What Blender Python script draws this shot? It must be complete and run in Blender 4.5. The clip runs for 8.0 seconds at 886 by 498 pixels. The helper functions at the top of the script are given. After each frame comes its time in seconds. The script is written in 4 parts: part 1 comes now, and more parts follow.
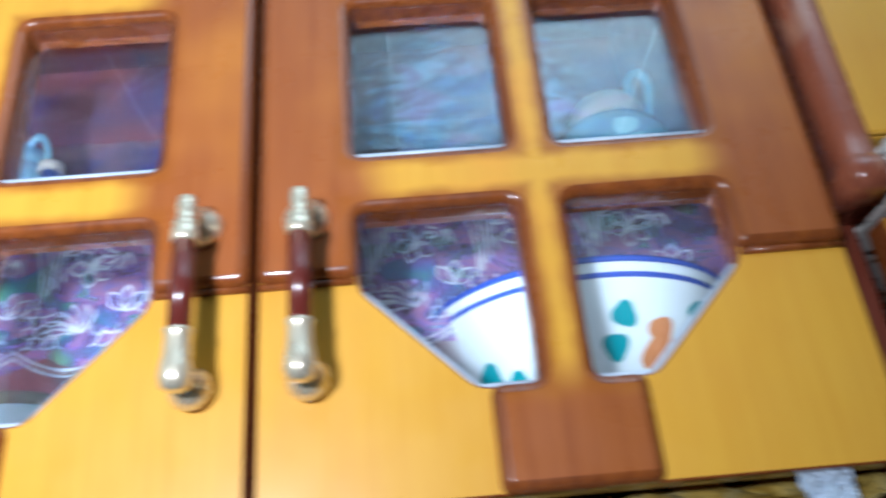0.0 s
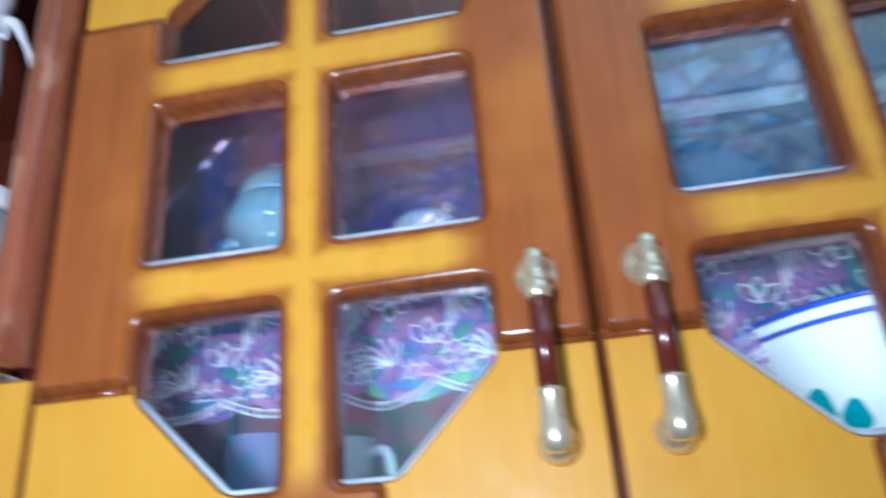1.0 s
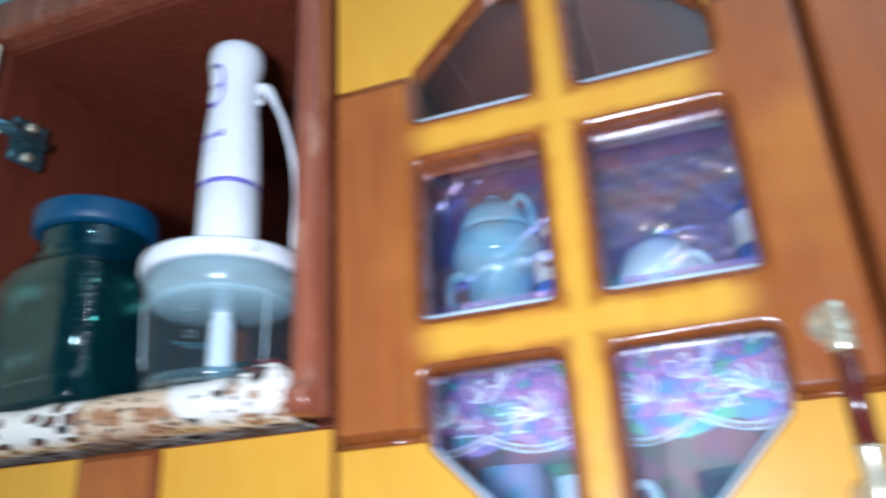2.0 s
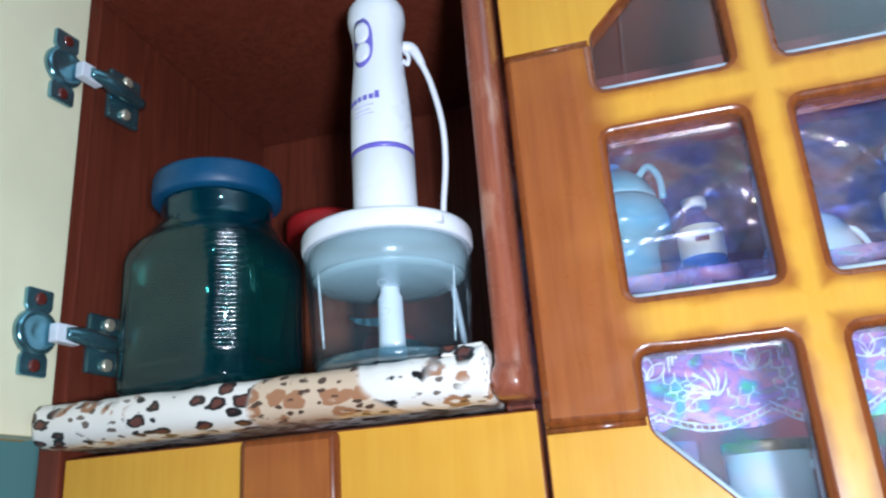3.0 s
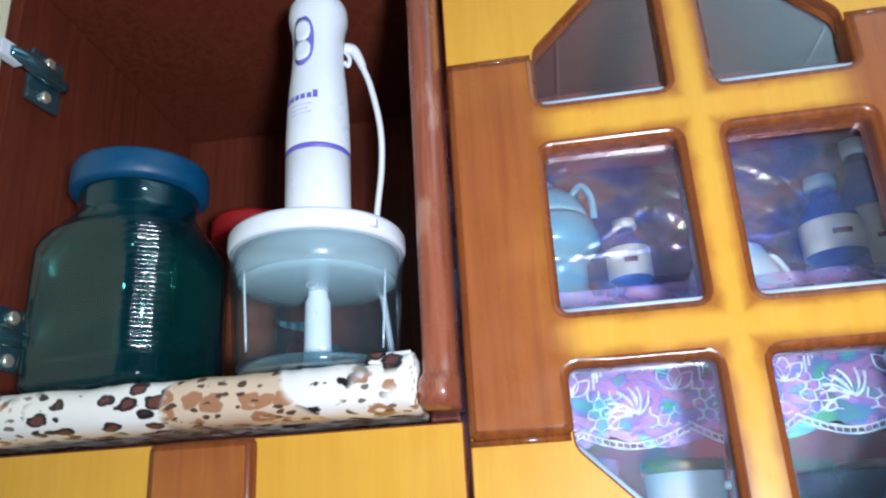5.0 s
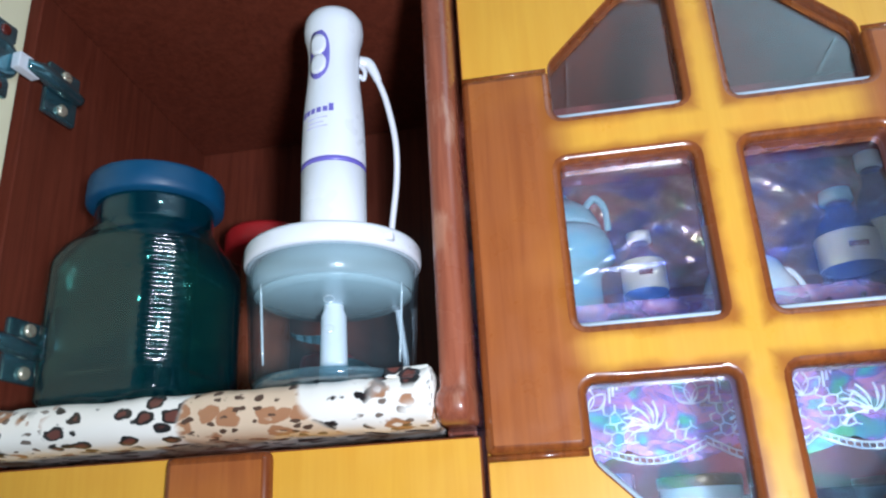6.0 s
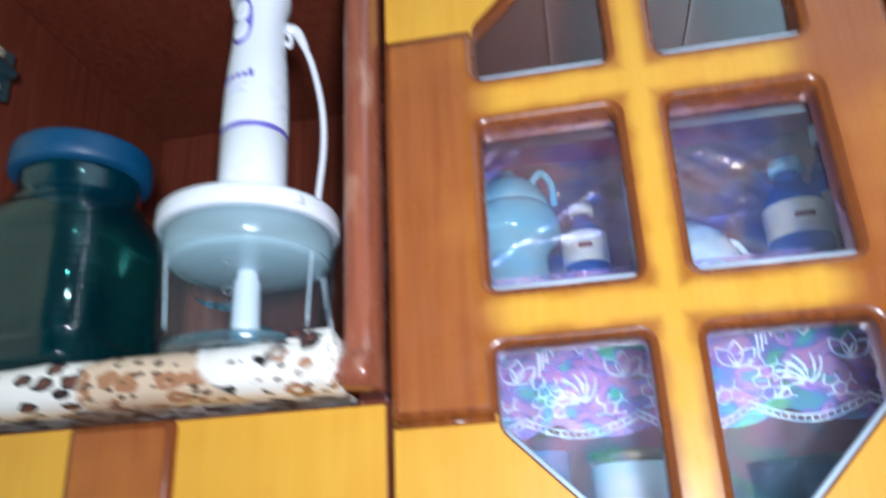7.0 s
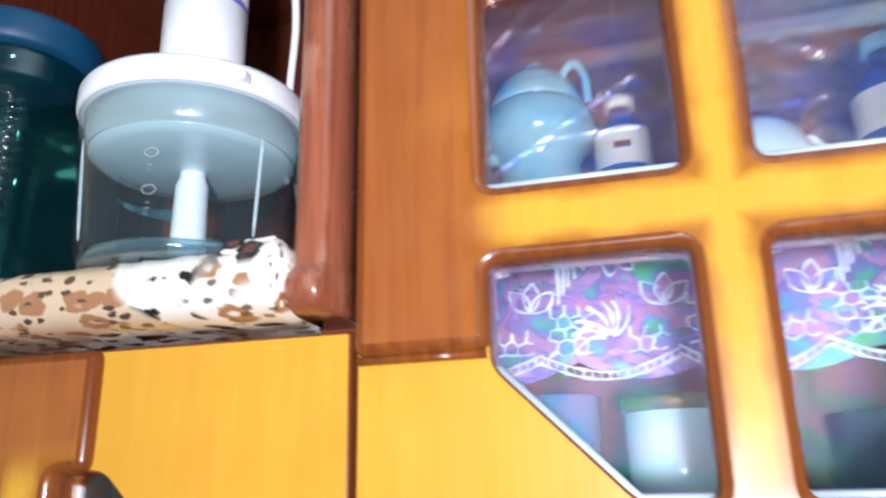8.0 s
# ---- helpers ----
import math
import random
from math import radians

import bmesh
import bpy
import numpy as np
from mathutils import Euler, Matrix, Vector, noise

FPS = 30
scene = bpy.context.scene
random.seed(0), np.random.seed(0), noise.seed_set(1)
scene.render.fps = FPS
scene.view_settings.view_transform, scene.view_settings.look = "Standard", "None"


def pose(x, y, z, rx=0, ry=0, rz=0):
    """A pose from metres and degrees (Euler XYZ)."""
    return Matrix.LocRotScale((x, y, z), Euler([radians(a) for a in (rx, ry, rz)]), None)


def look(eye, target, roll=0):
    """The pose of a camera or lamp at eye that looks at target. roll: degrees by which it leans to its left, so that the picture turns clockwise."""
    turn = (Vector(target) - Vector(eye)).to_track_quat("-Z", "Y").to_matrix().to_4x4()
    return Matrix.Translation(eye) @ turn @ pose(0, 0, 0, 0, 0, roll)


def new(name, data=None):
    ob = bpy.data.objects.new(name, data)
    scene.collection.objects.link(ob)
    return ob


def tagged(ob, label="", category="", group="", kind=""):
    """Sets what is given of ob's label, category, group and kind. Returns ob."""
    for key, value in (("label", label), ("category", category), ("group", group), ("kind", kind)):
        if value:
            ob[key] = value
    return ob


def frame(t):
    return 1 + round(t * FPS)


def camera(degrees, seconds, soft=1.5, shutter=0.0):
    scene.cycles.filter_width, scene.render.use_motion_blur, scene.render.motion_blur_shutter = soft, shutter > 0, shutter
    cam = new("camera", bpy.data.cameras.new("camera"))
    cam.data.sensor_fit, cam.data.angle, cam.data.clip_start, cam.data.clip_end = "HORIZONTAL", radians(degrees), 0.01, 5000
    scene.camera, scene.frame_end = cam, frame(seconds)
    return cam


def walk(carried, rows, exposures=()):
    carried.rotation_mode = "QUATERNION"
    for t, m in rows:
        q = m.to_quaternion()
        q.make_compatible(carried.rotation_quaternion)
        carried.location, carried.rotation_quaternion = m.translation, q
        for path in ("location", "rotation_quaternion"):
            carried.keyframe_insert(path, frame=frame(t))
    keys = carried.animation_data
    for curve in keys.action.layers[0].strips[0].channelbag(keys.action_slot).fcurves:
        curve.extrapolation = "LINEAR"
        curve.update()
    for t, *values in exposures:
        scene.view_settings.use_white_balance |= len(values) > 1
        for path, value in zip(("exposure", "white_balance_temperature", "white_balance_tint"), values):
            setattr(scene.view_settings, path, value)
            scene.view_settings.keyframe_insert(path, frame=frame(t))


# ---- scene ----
cam = camera(59.4, 8.0, 2.2, 0.9)
PATH = [
    (0, (0.071, -0.352, 1.468), (0.143, 1.442, 2.349), -5.4),
    (0.5, (0.002, -0.357, 1.494), (0.01, 1.468, 2.312), -3.8),
    (1, (-0.03, -0.377, 1.521), (-0.293, 1.441, 2.312), -4.4),
    (1.5, (-0.037, -0.386, 1.528), (-0.48, 1.388, 2.337), -3.4),
    (2, (-0.099, -0.426, 1.556), (-0.686, 1.324, 2.326), -3.3),
    (2.2, (-0.153, -0.443, 1.564), (-0.667, 1.342, 2.305), -4.1),
    (3.3, (-0.27, -0.455, 1.583), (-0.683, 1.386, 2.245), -4.2),
    (3.5, (-0.276, -0.451, 1.583), (-0.64, 1.4, 2.246), -4.0),
    (4, (-0.263, -0.437, 1.584), (-0.573, 1.42, 2.259), -3.7),
    (4.5, (-0.262, -0.443, 1.578), (-0.518, 1.418, 2.264), -3.3),
    (6, (-0.27, -0.448, 1.582), (-0.54, 1.397, 2.303), -3.1),
    (6.5, (-0.254, -0.44, 1.577), (-0.537, 1.4, 2.308), -2.8),
    (7, (-0.214, -0.415, 1.56), (-0.523, 1.417, 2.301), -2.8),
    (7.5, (-0.18, -0.336, 1.526), (-0.589, 1.449, 2.33), -1.6),
    (8, (-0.196, -0.308, 1.573), (-0.681, 1.536, 2.178), -1.2),
]
walk(cam, [(t, look(eye, target, roll)) for t, eye, target, roll in PATH], ((0.0, 0.32, 6000, 10), (0.5, 0.10, 5700, 9), (1.0, -0.14, 5700, 7), (1.5, 0.12, 5700, 8), (2.0, 0.08, 5800, 7), (3.5, 0.05, 5900, 7), (4.5, 0.05, 6000, 8), (7.0, 0.08, 6050, 8), (7.5, 0.20, 6200, 9), (8.0, 0.28, 6650, 12)))

# ---- world and light ----
world = bpy.data.worlds.new("world")
scene.world = world
world.use_nodes = True
world.node_tree.nodes["Background"].inputs[0].default_value = (0.75, 0.85, 1.0, 1)
world.node_tree.nodes["Background"].inputs[1].default_value = 0.05


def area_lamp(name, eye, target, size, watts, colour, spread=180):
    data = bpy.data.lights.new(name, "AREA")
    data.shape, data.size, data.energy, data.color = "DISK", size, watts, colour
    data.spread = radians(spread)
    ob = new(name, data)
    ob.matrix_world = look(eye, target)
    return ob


# a fixed added lamp in place of a light carried with the camera
area_lamp("camera_light_standin", (-0.12, -0.62, 1.515), (-0.26, 0.0, 1.76), 0.07, 4.1, (0.915, 0.95, 1.05), 140)
# an unseen lamp added to brighten the ceiling that the panes reflect
area_lamp("ceiling_fill", (0.42, -0.70, 1.98), (0.42, -0.701, 2.4), 0.5, 15.0, (0.60, 0.85, 1.0))


# ---- materials ----
class Nodes:
    """A node material with a few short ways to wire it."""

    def __init__(self, name):
        self.mat = bpy.data.materials.new(name)
        self.mat.use_nodes = True
        self.tree = self.mat.node_tree
        self.bsdf = self.tree.nodes["Principled BSDF"]
        self.out = self.tree.nodes["Material Output"]
        self.coord = self.tree.nodes.new("ShaderNodeTexCoord").outputs["Object"]

    def put(self, socket, value):
        if isinstance(value, bpy.types.NodeSocket):
            self.tree.links.new(value, socket)
        else:
            socket.default_value = value

    def math(self, op, a, b=0.0):
        n = self.tree.nodes.new("ShaderNodeMath")
        n.operation = op
        self.put(n.inputs[0], a)
        self.put(n.inputs[1], b)
        return n.outputs[0]

    def span(self, v, a, b, c=0.0, d=1.0, smooth=True):
        n = self.tree.nodes.new("ShaderNodeMapRange")
        n.interpolation_type = "SMOOTHSTEP" if smooth else "LINEAR"
        self.put(n.inputs["Value"], v)
        for key, value in (("From Min", a), ("From Max", b), ("To Min", c), ("To Max", d)):
            self.put(n.inputs[key], value)
        return n.outputs["Result"]

    def scaled(self, sx, sy, sz, vec=None):
        n = self.tree.nodes.new("ShaderNodeMapping")
        self.put(n.inputs["Vector"], vec or self.coord)
        n.inputs["Scale"].default_value = (sx, sy, sz)
        return n.outputs[0]

    def noise(self, scale, detail=3.0, vec=None, rough=0.5, distortion=0.0):
        n = self.tree.nodes.new("ShaderNodeTexNoise")
        self.put(n.inputs["Vector"], vec or self.coord)
        n.inputs["Scale"].default_value, n.inputs["Detail"].default_value = scale, detail
        n.inputs["Roughness"].default_value, n.inputs["Distortion"].default_value = rough, distortion
        return n.outputs["Fac"]

    def cells(self, scale, vec=None, feature="F1"):
        n = self.tree.nodes.new("ShaderNodeTexVoronoi")
        n.feature = feature
        self.put(n.inputs["Vector"], vec or self.coord)
        n.inputs["Scale"].default_value = scale
        return n.outputs["Distance"]

    def mix(self, fac, a, b):
        n = self.tree.nodes.new("ShaderNodeMix")
        n.data_type = "RGBA"
        self.put(n.inputs[0], fac)
        self.put(n.inputs[6], (*a, 1) if isinstance(a, tuple) and len(a) == 3 else a)
        self.put(n.inputs[7], (*b, 1) if isinstance(b, tuple) and len(b) == 3 else b)
        return n.outputs[2]

    def ramp(self, fac, stops):
        n = self.tree.nodes.new("ShaderNodeValToRGB")
        self.put(n.inputs[0], fac)
        el = n.color_ramp.elements
        while len(el) < len(stops):
            el.new(0.5)
        for e, (p, c) in zip(el, stops):
            e.position, e.color = p, (*c, 1)
        return n.outputs[0]

    def xyz(self):
        n = self.tree.nodes.new("ShaderNodeSeparateXYZ")
        self.put(n.inputs[0], self.coord)
        return n.outputs

    def bump(self, height, strength=0.2, distance=0.001):
        n = self.tree.nodes.new("ShaderNodeBump")
        self.put(n.inputs["Height"], height)
        n.inputs["Strength"].default_value, n.inputs["Distance"].default_value = strength, distance
        self.put(self.bsdf.inputs["Normal"], n.outputs[0])

    def surface(self, colour, rough=0.5, metal=0.0, coat=0.0, transmission=0.0, ior=1.5, specular=0.5):
        i = self.bsdf.inputs
        i["Specular IOR Level"].default_value = specular
        self.put(i["Base Color"], (*colour, 1) if isinstance(colour, tuple) and len(colour) == 3 else colour)
        self.put(i["Roughness"], rough)
        i["Metallic"].default_value, i["IOR"].default_value = metal, ior
        i["Coat Weight"].default_value, i["Coat Roughness"].default_value = coat, 0.12
        i["Transmission Weight"].default_value = transmission
        return self

    def see_through(self, share):
        """Lets that share of the light straight through."""
        t = self.tree.nodes.new("ShaderNodeBsdfTransparent")
        m = self.tree.nodes.new("ShaderNodeMixShader")
        self.put(m.inputs[0], share)
        self.put(m.inputs[1], self.bsdf.outputs[0])
        self.put(m.inputs[2], t.outputs[0])
        self.put(self.out.inputs[0], m.outputs[0])
        return self


YELLOW, YELLOW_DEEP = (0.70, 0.370, 0.045), (0.64, 0.315, 0.034)
BROWN, BROWN_DEEP = (0.36, 0.110, 0.028), (0.25, 0.066, 0.018)


def wood_grain(n, across="x"):
    vec = n.scaled(60, 60, 3.0) if across == "x" else n.scaled(3.0, 60, 60)
    return n.noise(3.0, 6.0, vec, 0.6, 0.6)


def make_yellow():
    n = Nodes("yellow_stain")
    g = wood_grain(n)
    c = n.mix(n.span(g, 0.15, 0.85), YELLOW_DEEP, YELLOW)
    c = n.mix(n.span(n.noise(14, 2), 0.45, 0.75, 0, 0.35), c, (0.62, 0.27, 0.03))
    n.surface(c, n.span(n.noise(40, 3), 0.3, 0.7, 0.30, 0.44), coat=0.15, specular=0.25)
    n.bump(g, 0.10, 0.0006)
    return n.mat


def make_brown(name, light, dark, rough=0.28, spread=1.0, worn=False, coat=0.22):
    n = Nodes(name)
    g = wood_grain(n)
    c = n.mix(n.span(g, 0.25, 0.75), dark, light)
    c = n.mix(n.span(n.noise(9, 3), 0.45, 0.8, 0, 0.4 * spread), c, tuple(0.6 * v for v in dark))
    if worn:
        rub = n.math("MULTIPLY", n.span(n.noise(70, 4, n.scaled(1, 1, 0.25)), 0.56, 0.66), n.span(n.noise(18, 2), 0.40, 0.60))
        c = n.mix(n.math("MULTIPLY", rub, 0.42), c, (0.52, 0.30, 0.20))
    n.surface(c, n.span(n.noise(35, 3), 0.3, 0.7, rough, rough + 0.14), coat=coat, specular=0.3)
    n.bump(g, 0.12, 0.0006)
    return n.mat


def make_sunburst(half_width, half_height, cols, rows):
    """Sprayed stain: yellow on the bars, browned along every pane, brown on the stiles and on the strips above and below."""
    n = Nodes("sunburst_stain")
    x, _, z = n.xyz()
    wob = n.span(n.noise(18, 2), 0.2, 0.8, -0.006, 0.006, False)
    ax = n.math("ADD", n.math("ABSOLUTE", x), wob)
    az = n.math("ADD", n.math("ABSOLUTE", z), wob)
    side = n.span(ax, half_width - 0.078, half_width - 0.046)
    strip = n.span(az, half_height - 0.066, half_height - 0.038)
    mask = n.math("MAXIMUM", side, strip)

    def nearest(v, spans):
        out = None
        for a, b in spans:
            d = n.math("SUBTRACT", n.math("ABSOLUTE", n.math("SUBTRACT", v, (a + b) / 2)), (b - a) / 2)
            out = d if out is None else n.math("MINIMUM", out, d)
        return out

    # distance to the nearest pane, where the spray gun went round its edge
    gap = n.math("MAXIMUM", nearest(x, cols), nearest(z, rows))
    gap = n.math("ADD", gap, n.span(n.noise(45, 3), 0.3, 0.7, -0.0018, 0.0018, False))
    rim = n.span(gap, 0.0035, 0.0125, 0.85, 0.0)
    g = wood_grain(n)
    yellow = n.mix(n.span(g, 0.15, 0.85), YELLOW_DEEP, YELLOW)
    yellow = n.mix(n.span(n.noise(16, 2), 0.45, 0.7, 0, 0.5), yellow, (0.72, 0.30, 0.035))
    brown = n.mix(n.span(g, 0.05, 0.85), BROWN_DEEP, BROWN)
    brown = n.mix(n.span(n.noise(11, 2), 0.45, 0.75, 0, 0.6), brown, (0.52, 0.19, 0.03))
    c = n.mix(mask, yellow, brown)
    c = n.mix(rim, c, (0.30, 0.085, 0.012))
    n.surface(c, n.span(n.noise(40, 3), 0.3, 0.7, 0.26, 0.40), coat=0.15, specular=0.28)
    n.bsdf.inputs["Coat Roughness"].default_value = 0.24
    n.bump(g, 0.10, 0.0006)
    return n.mat


def make_leopard():
    n = Nodes("leopard_vinyl")
    x, y, z = n.xyz()
    comb = n.tree.nodes.new("ShaderNodeCombineXYZ")
    n.put(comb.inputs[0], x)
    n.put(comb.inputs[1], n.math("SUBTRACT", n.math("MULTIPLY", z, 1.25), y))
    n.put(comb.inputs[2], n.math("MULTIPLY", n.math("ADD", z, y), 0.8))
    flat = comb.outputs[0]
    warp = n.tree.nodes.new("ShaderNodeVectorMath")
    warp.operation = "ADD"
    wn = n.tree.nodes.new("ShaderNodeTexNoise")
    wn.inputs["Scale"].default_value = 120
    n.put(wn.inputs["Vector"], flat)
    sc = n.tree.nodes.new("ShaderNodeVectorMath")
    sc.operation = "SCALE"
    n.put(sc.inputs[0], wn.outputs["Color"])
    sc.inputs["Scale"].default_value = 0.008
    n.put(warp.inputs[0], flat)
    n.put(warp.inputs[1], sc.outputs[0])
    vec = warp.outputs[0]

    def blots(scale, share):
        """Cells of which only a share, chosen at random, carries a blot: the distance to each one's middle, and the choice."""
        v = n.tree.nodes.new("ShaderNodeTexVoronoi")
        n.put(v.inputs["Vector"], vec)
        v.inputs["Scale"].default_value = scale
        return v.outputs["Distance"], n.span(n.math("FRACT", n.math("MULTIPLY", v.outputs["Color"], 3.7)), 1 - share, 1 - share + 0.02)

    # the print changes along the roll: small brown flecks on tan, black blots with wine-red hearts, tan petals on cream
    zone = n.noise(14, 1, flat)
    tan_zone = n.span(zone, 0.42, 0.38)
    petal_zone = n.span(zone, 0.61, 0.65)
    base = n.mix(tan_zone, (0.80, 0.75, 0.68), (0.62, 0.46, 0.32))
    d, pick = blots(58, 0.85)
    ring = n.math("MULTIPLY", n.math("MULTIPLY", n.span(d, 0.46, 0.38), n.span(d, 0.12, 0.22)), pick)
    base = n.mix(n.math("MULTIPLY", ring, n.math("MAXIMUM", petal_zone, tan_zone)), base, (0.36, 0.17, 0.085))
    d, pick = blots(66, 0.95)
    blot = n.math("MULTIPLY", n.span(d, 0.44, 0.38), pick)
    dark = n.mix(n.span(d, 0.30, 0.20), (0.014, 0.011, 0.012), (0.13, 0.040, 0.030))
    calm = n.math("MULTIPLY", n.math("SUBTRACT", 1.0, tan_zone), n.math("SUBTRACT", 1.0, petal_zone))
    base = n.mix(n.math("MULTIPLY", blot, calm), base, dark)
    d, pick = blots(120, 0.8)
    fleck = n.math("MULTIPLY", n.math("MULTIPLY", n.span(d, 0.38, 0.28), pick), n.math("MAXIMUM", tan_zone, n.math("MULTIPLY", petal_zone, 0.9)))
    base = n.mix(fleck, base, (0.085, 0.045, 0.030))
    n.surface(base, 0.32, coat=0.25)
    n.bump(n.noise(90, 3), 0.15, 0.001)
    return n.mat


def make_plain(name, colour, rough=0.4, metal=0.0, coat=0.0, vary=0.12, scale=30):
    n = Nodes(name)
    low = tuple(v * (1 - vary) for v in colour)
    n.surface(n.mix(n.span(n.noise(scale, 4), 0.3, 0.7), low, colour), n.span(n.noise(scale * 2, 3), 0.3, 0.7, rough * 0.85, rough * 1.15), metal, coat)
    return n.mat


def make_glass(name, colour, ior=1.5, rough=0.0):
    n = Nodes(name)
    n.surface(colour, rough, transmission=1.0, ior=ior)
    return n.mat


def make_foil(name, stops, share, scale, rough=0.22, metal=0.75, bump=0.5):
    """Thin iridescent film: patches of rainbow colour with small dents."""
    n = Nodes(name)
    f = n.noise(scale, 3, n.scaled(1, 1, 1.6), 0.55, 1.2)
    n.surface(n.ramp(f, stops), rough, metal)
    n.put(n.bsdf.inputs["Thin Film Thickness"], n.span(n.noise(scale * 0.6, 2), 0.3, 0.7, 330, 620, False))
    n.bsdf.inputs["Thin Film IOR"].default_value = 1.7
    n.bump(n.noise(260, 3), bump, 0.0012)
    return n.see_through(share).mat if share else n.mat


def make_thin_clear(name, tint, rough=0.03, bump=0.0, cloud=None, haze=0.0, shine=0.045):
    """A clear thin wall: tinted straight through, with a gloss that grows at grazing angles."""
    n = Nodes(name)
    t = n.tree.nodes.new("ShaderNodeBsdfTransparent")
    t.inputs[0].default_value = (*tint, 1)
    g = n.tree.nodes.new("ShaderNodeBsdfGlossy")
    g.inputs["Roughness"].default_value = rough
    f = n.tree.nodes.new("ShaderNodeLayerWeight")
    f.inputs["Blend"].default_value = 0.5
    gloss = n.math("ADD", shine, n.math("MULTIPLY", 0.9, n.math("POWER", f.outputs["Facing"], 5.0)))
    m = n.tree.nodes.new("ShaderNodeMixShader")
    n.put(m.inputs[0], gloss)
    n.put(m.inputs[1], t.outputs[0])
    if cloud:
        d = n.tree.nodes.new("ShaderNodeBsdfDiffuse")
        d.inputs[0].default_value = (*cloud, 1)
        h = n.tree.nodes.new("ShaderNodeMixShader")
        h.inputs[0].default_value = haze
        n.put(h.inputs[1], t.outputs[0])
        n.put(h.inputs[2], d.outputs[0])
        n.put(m.inputs[1], h.outputs[0])
    n.put(m.inputs[2], g.outputs[0])
    n.put(n.out.inputs[0], m.outputs[0])
    if bump:
        b = n.tree.nodes.new("ShaderNodeBump")
        b.inputs["Strength"].default_value, b.inputs["Distance"].default_value = bump, 0.002
        n.put(b.inputs["Height"], n.noise(60, 4))
        n.put(g.inputs["Normal"], b.outputs[0])
    return n.mat


M_YELLOW = make_yellow()
M_EDGE = make_brown("dark_brown_edge", (0.28, 0.078, 0.016), (0.16, 0.040, 0.011), 0.22, coat=0.5)
M_POST = make_brown("red_brown_moulding", (0.34, 0.105, 0.055), (0.20, 0.050, 0.026), 0.22, 1.0, True, 0.6)
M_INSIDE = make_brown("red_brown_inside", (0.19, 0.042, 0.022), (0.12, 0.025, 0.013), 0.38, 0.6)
M_LAMINATE = make_plain("cream_laminate", (0.92, 0.85, 0.58), 0.35, 0, 0.2, 0.10, 9)
PANE_ROWS = [(-0.184, -0.087), (-0.053, 0.053), (0.087, 0.184)]
M_LEOPARD = make_leopard()
M_PANE = make_glass("pane_glass", (0.86, 0.95, 0.97), 1.6)
M_METAL = make_plain("champagne_metal", (0.82, 0.74, 0.56), 0.28, 0.70, 0.4, 0.05)
M_ROD = make_plain("dark_red_rod", (0.13, 0.022, 0.016), 0.22, 0, 0.5, 0.2)
M_STEEL = make_plain("hinge_steel", (0.22, 0.46, 0.54), 0.20, 0.85, 0.3, 0.35)
M_WHITE = make_plain("white_plastic", (0.80, 0.81, 0.86), 0.30, 0, 0.2, 0.02, 12)
M_SHAFT = make_plain("matt_white_plastic", (0.80, 0.83, 0.88), 0.55, 0, 0, 0.03, 12)
M_LINING = make_plain("dark_wine_lining", (0.28, 0.060, 0.055), 0.6, 0, 0, 0.35, 18)
M_PURPLE = make_plain("violet_plastic", (0.16, 0.13, 0.52), 0.35, 0, 0.1, 0.05)
M_BUTTON = make_plain("lilac_button", (0.55, 0.52, 0.80), 0.35, 0, 0.1, 0.05)
M_CLEAR = make_thin_clear("clear_bowl_plastic", (0.90, 0.95, 0.97), 0.05, 0.0, (0.55, 0.80, 0.92), 0.012, 0.010)
M_MILKY = make_thin_clear("milky_disc_plastic", (0.90, 0.95, 0.98), 0.22, 0.4, (0.80, 0.97, 1.0), 0.33, 0.04)
M_PALE_LINE = make_thin_clear("pale_line_plastic", (0.90, 0.95, 0.97), 0.20, 0.0, (0.80, 0.90, 0.95), 0.45, 0.20)
M_FOOT = make_thin_clear("thick_clear_plastic", (0.60, 0.78, 0.84), 0.12, 0.6, (0.45, 0.70, 0.80), 0.10, 0.16)
M_JAR = make_thin_clear("teal_jar_plastic", (0.55, 0.80, 0.76), 0.10, 0.12, (0.001, 0.22, 0.34), 0.032, 0.050)
M_JARLID = make_plain("blue_lid_plastic", (0.001, 0.066, 0.16), 0.48, 0, 0.0, 0.2)
M_RED = make_plain("red_plastic", (0.50, 0.020, 0.025), 0.4, 0, 0.1, 0.1)
M_CERAMIC = make_plain("pale_blue_ceramic", (0.22, 0.43, 0.50), 0.18, 0, 0.5, 0.10)
M_MUG = make_plain("white_ceramic", (0.58, 0.70, 0.76), 0.14, 0, 0.5, 0.05)
M_ENAMEL = make_plain("white_enamel", (0.76, 0.82, 0.84), 0.12, 0, 0.5, 0.04)
M_BLUE = make_plain("blue_glaze", (0.03, 0.08, 0.42), 0.2, 0, 0.4, 0.1)
M_TEAL = make_plain("teal_glaze", (0.01, 0.30, 0.34), 0.2, 0, 0.4, 0.1)
M_ORANGE = make_plain("orange_glaze", (0.62, 0.24, 0.10), 0.25, 0, 0.4, 0.2)
M_GOLD_RIM = make_plain("brown_gilt_rim", (0.20, 0.15, 0.10), 0.35, 0.2, 0, 0.4, 160)
M_SMOKE = make_thin_clear("smoky_glass", (0.80, 0.86, 0.90), 0.03, 0.0, (0.16, 0.24, 0.32), 0.18)
M_LILAC = make_thin_clear("lilac_glass", (0.72, 0.82, 0.95), 0.05, 0.0, (0.30, 0.48, 0.85), 0.42)
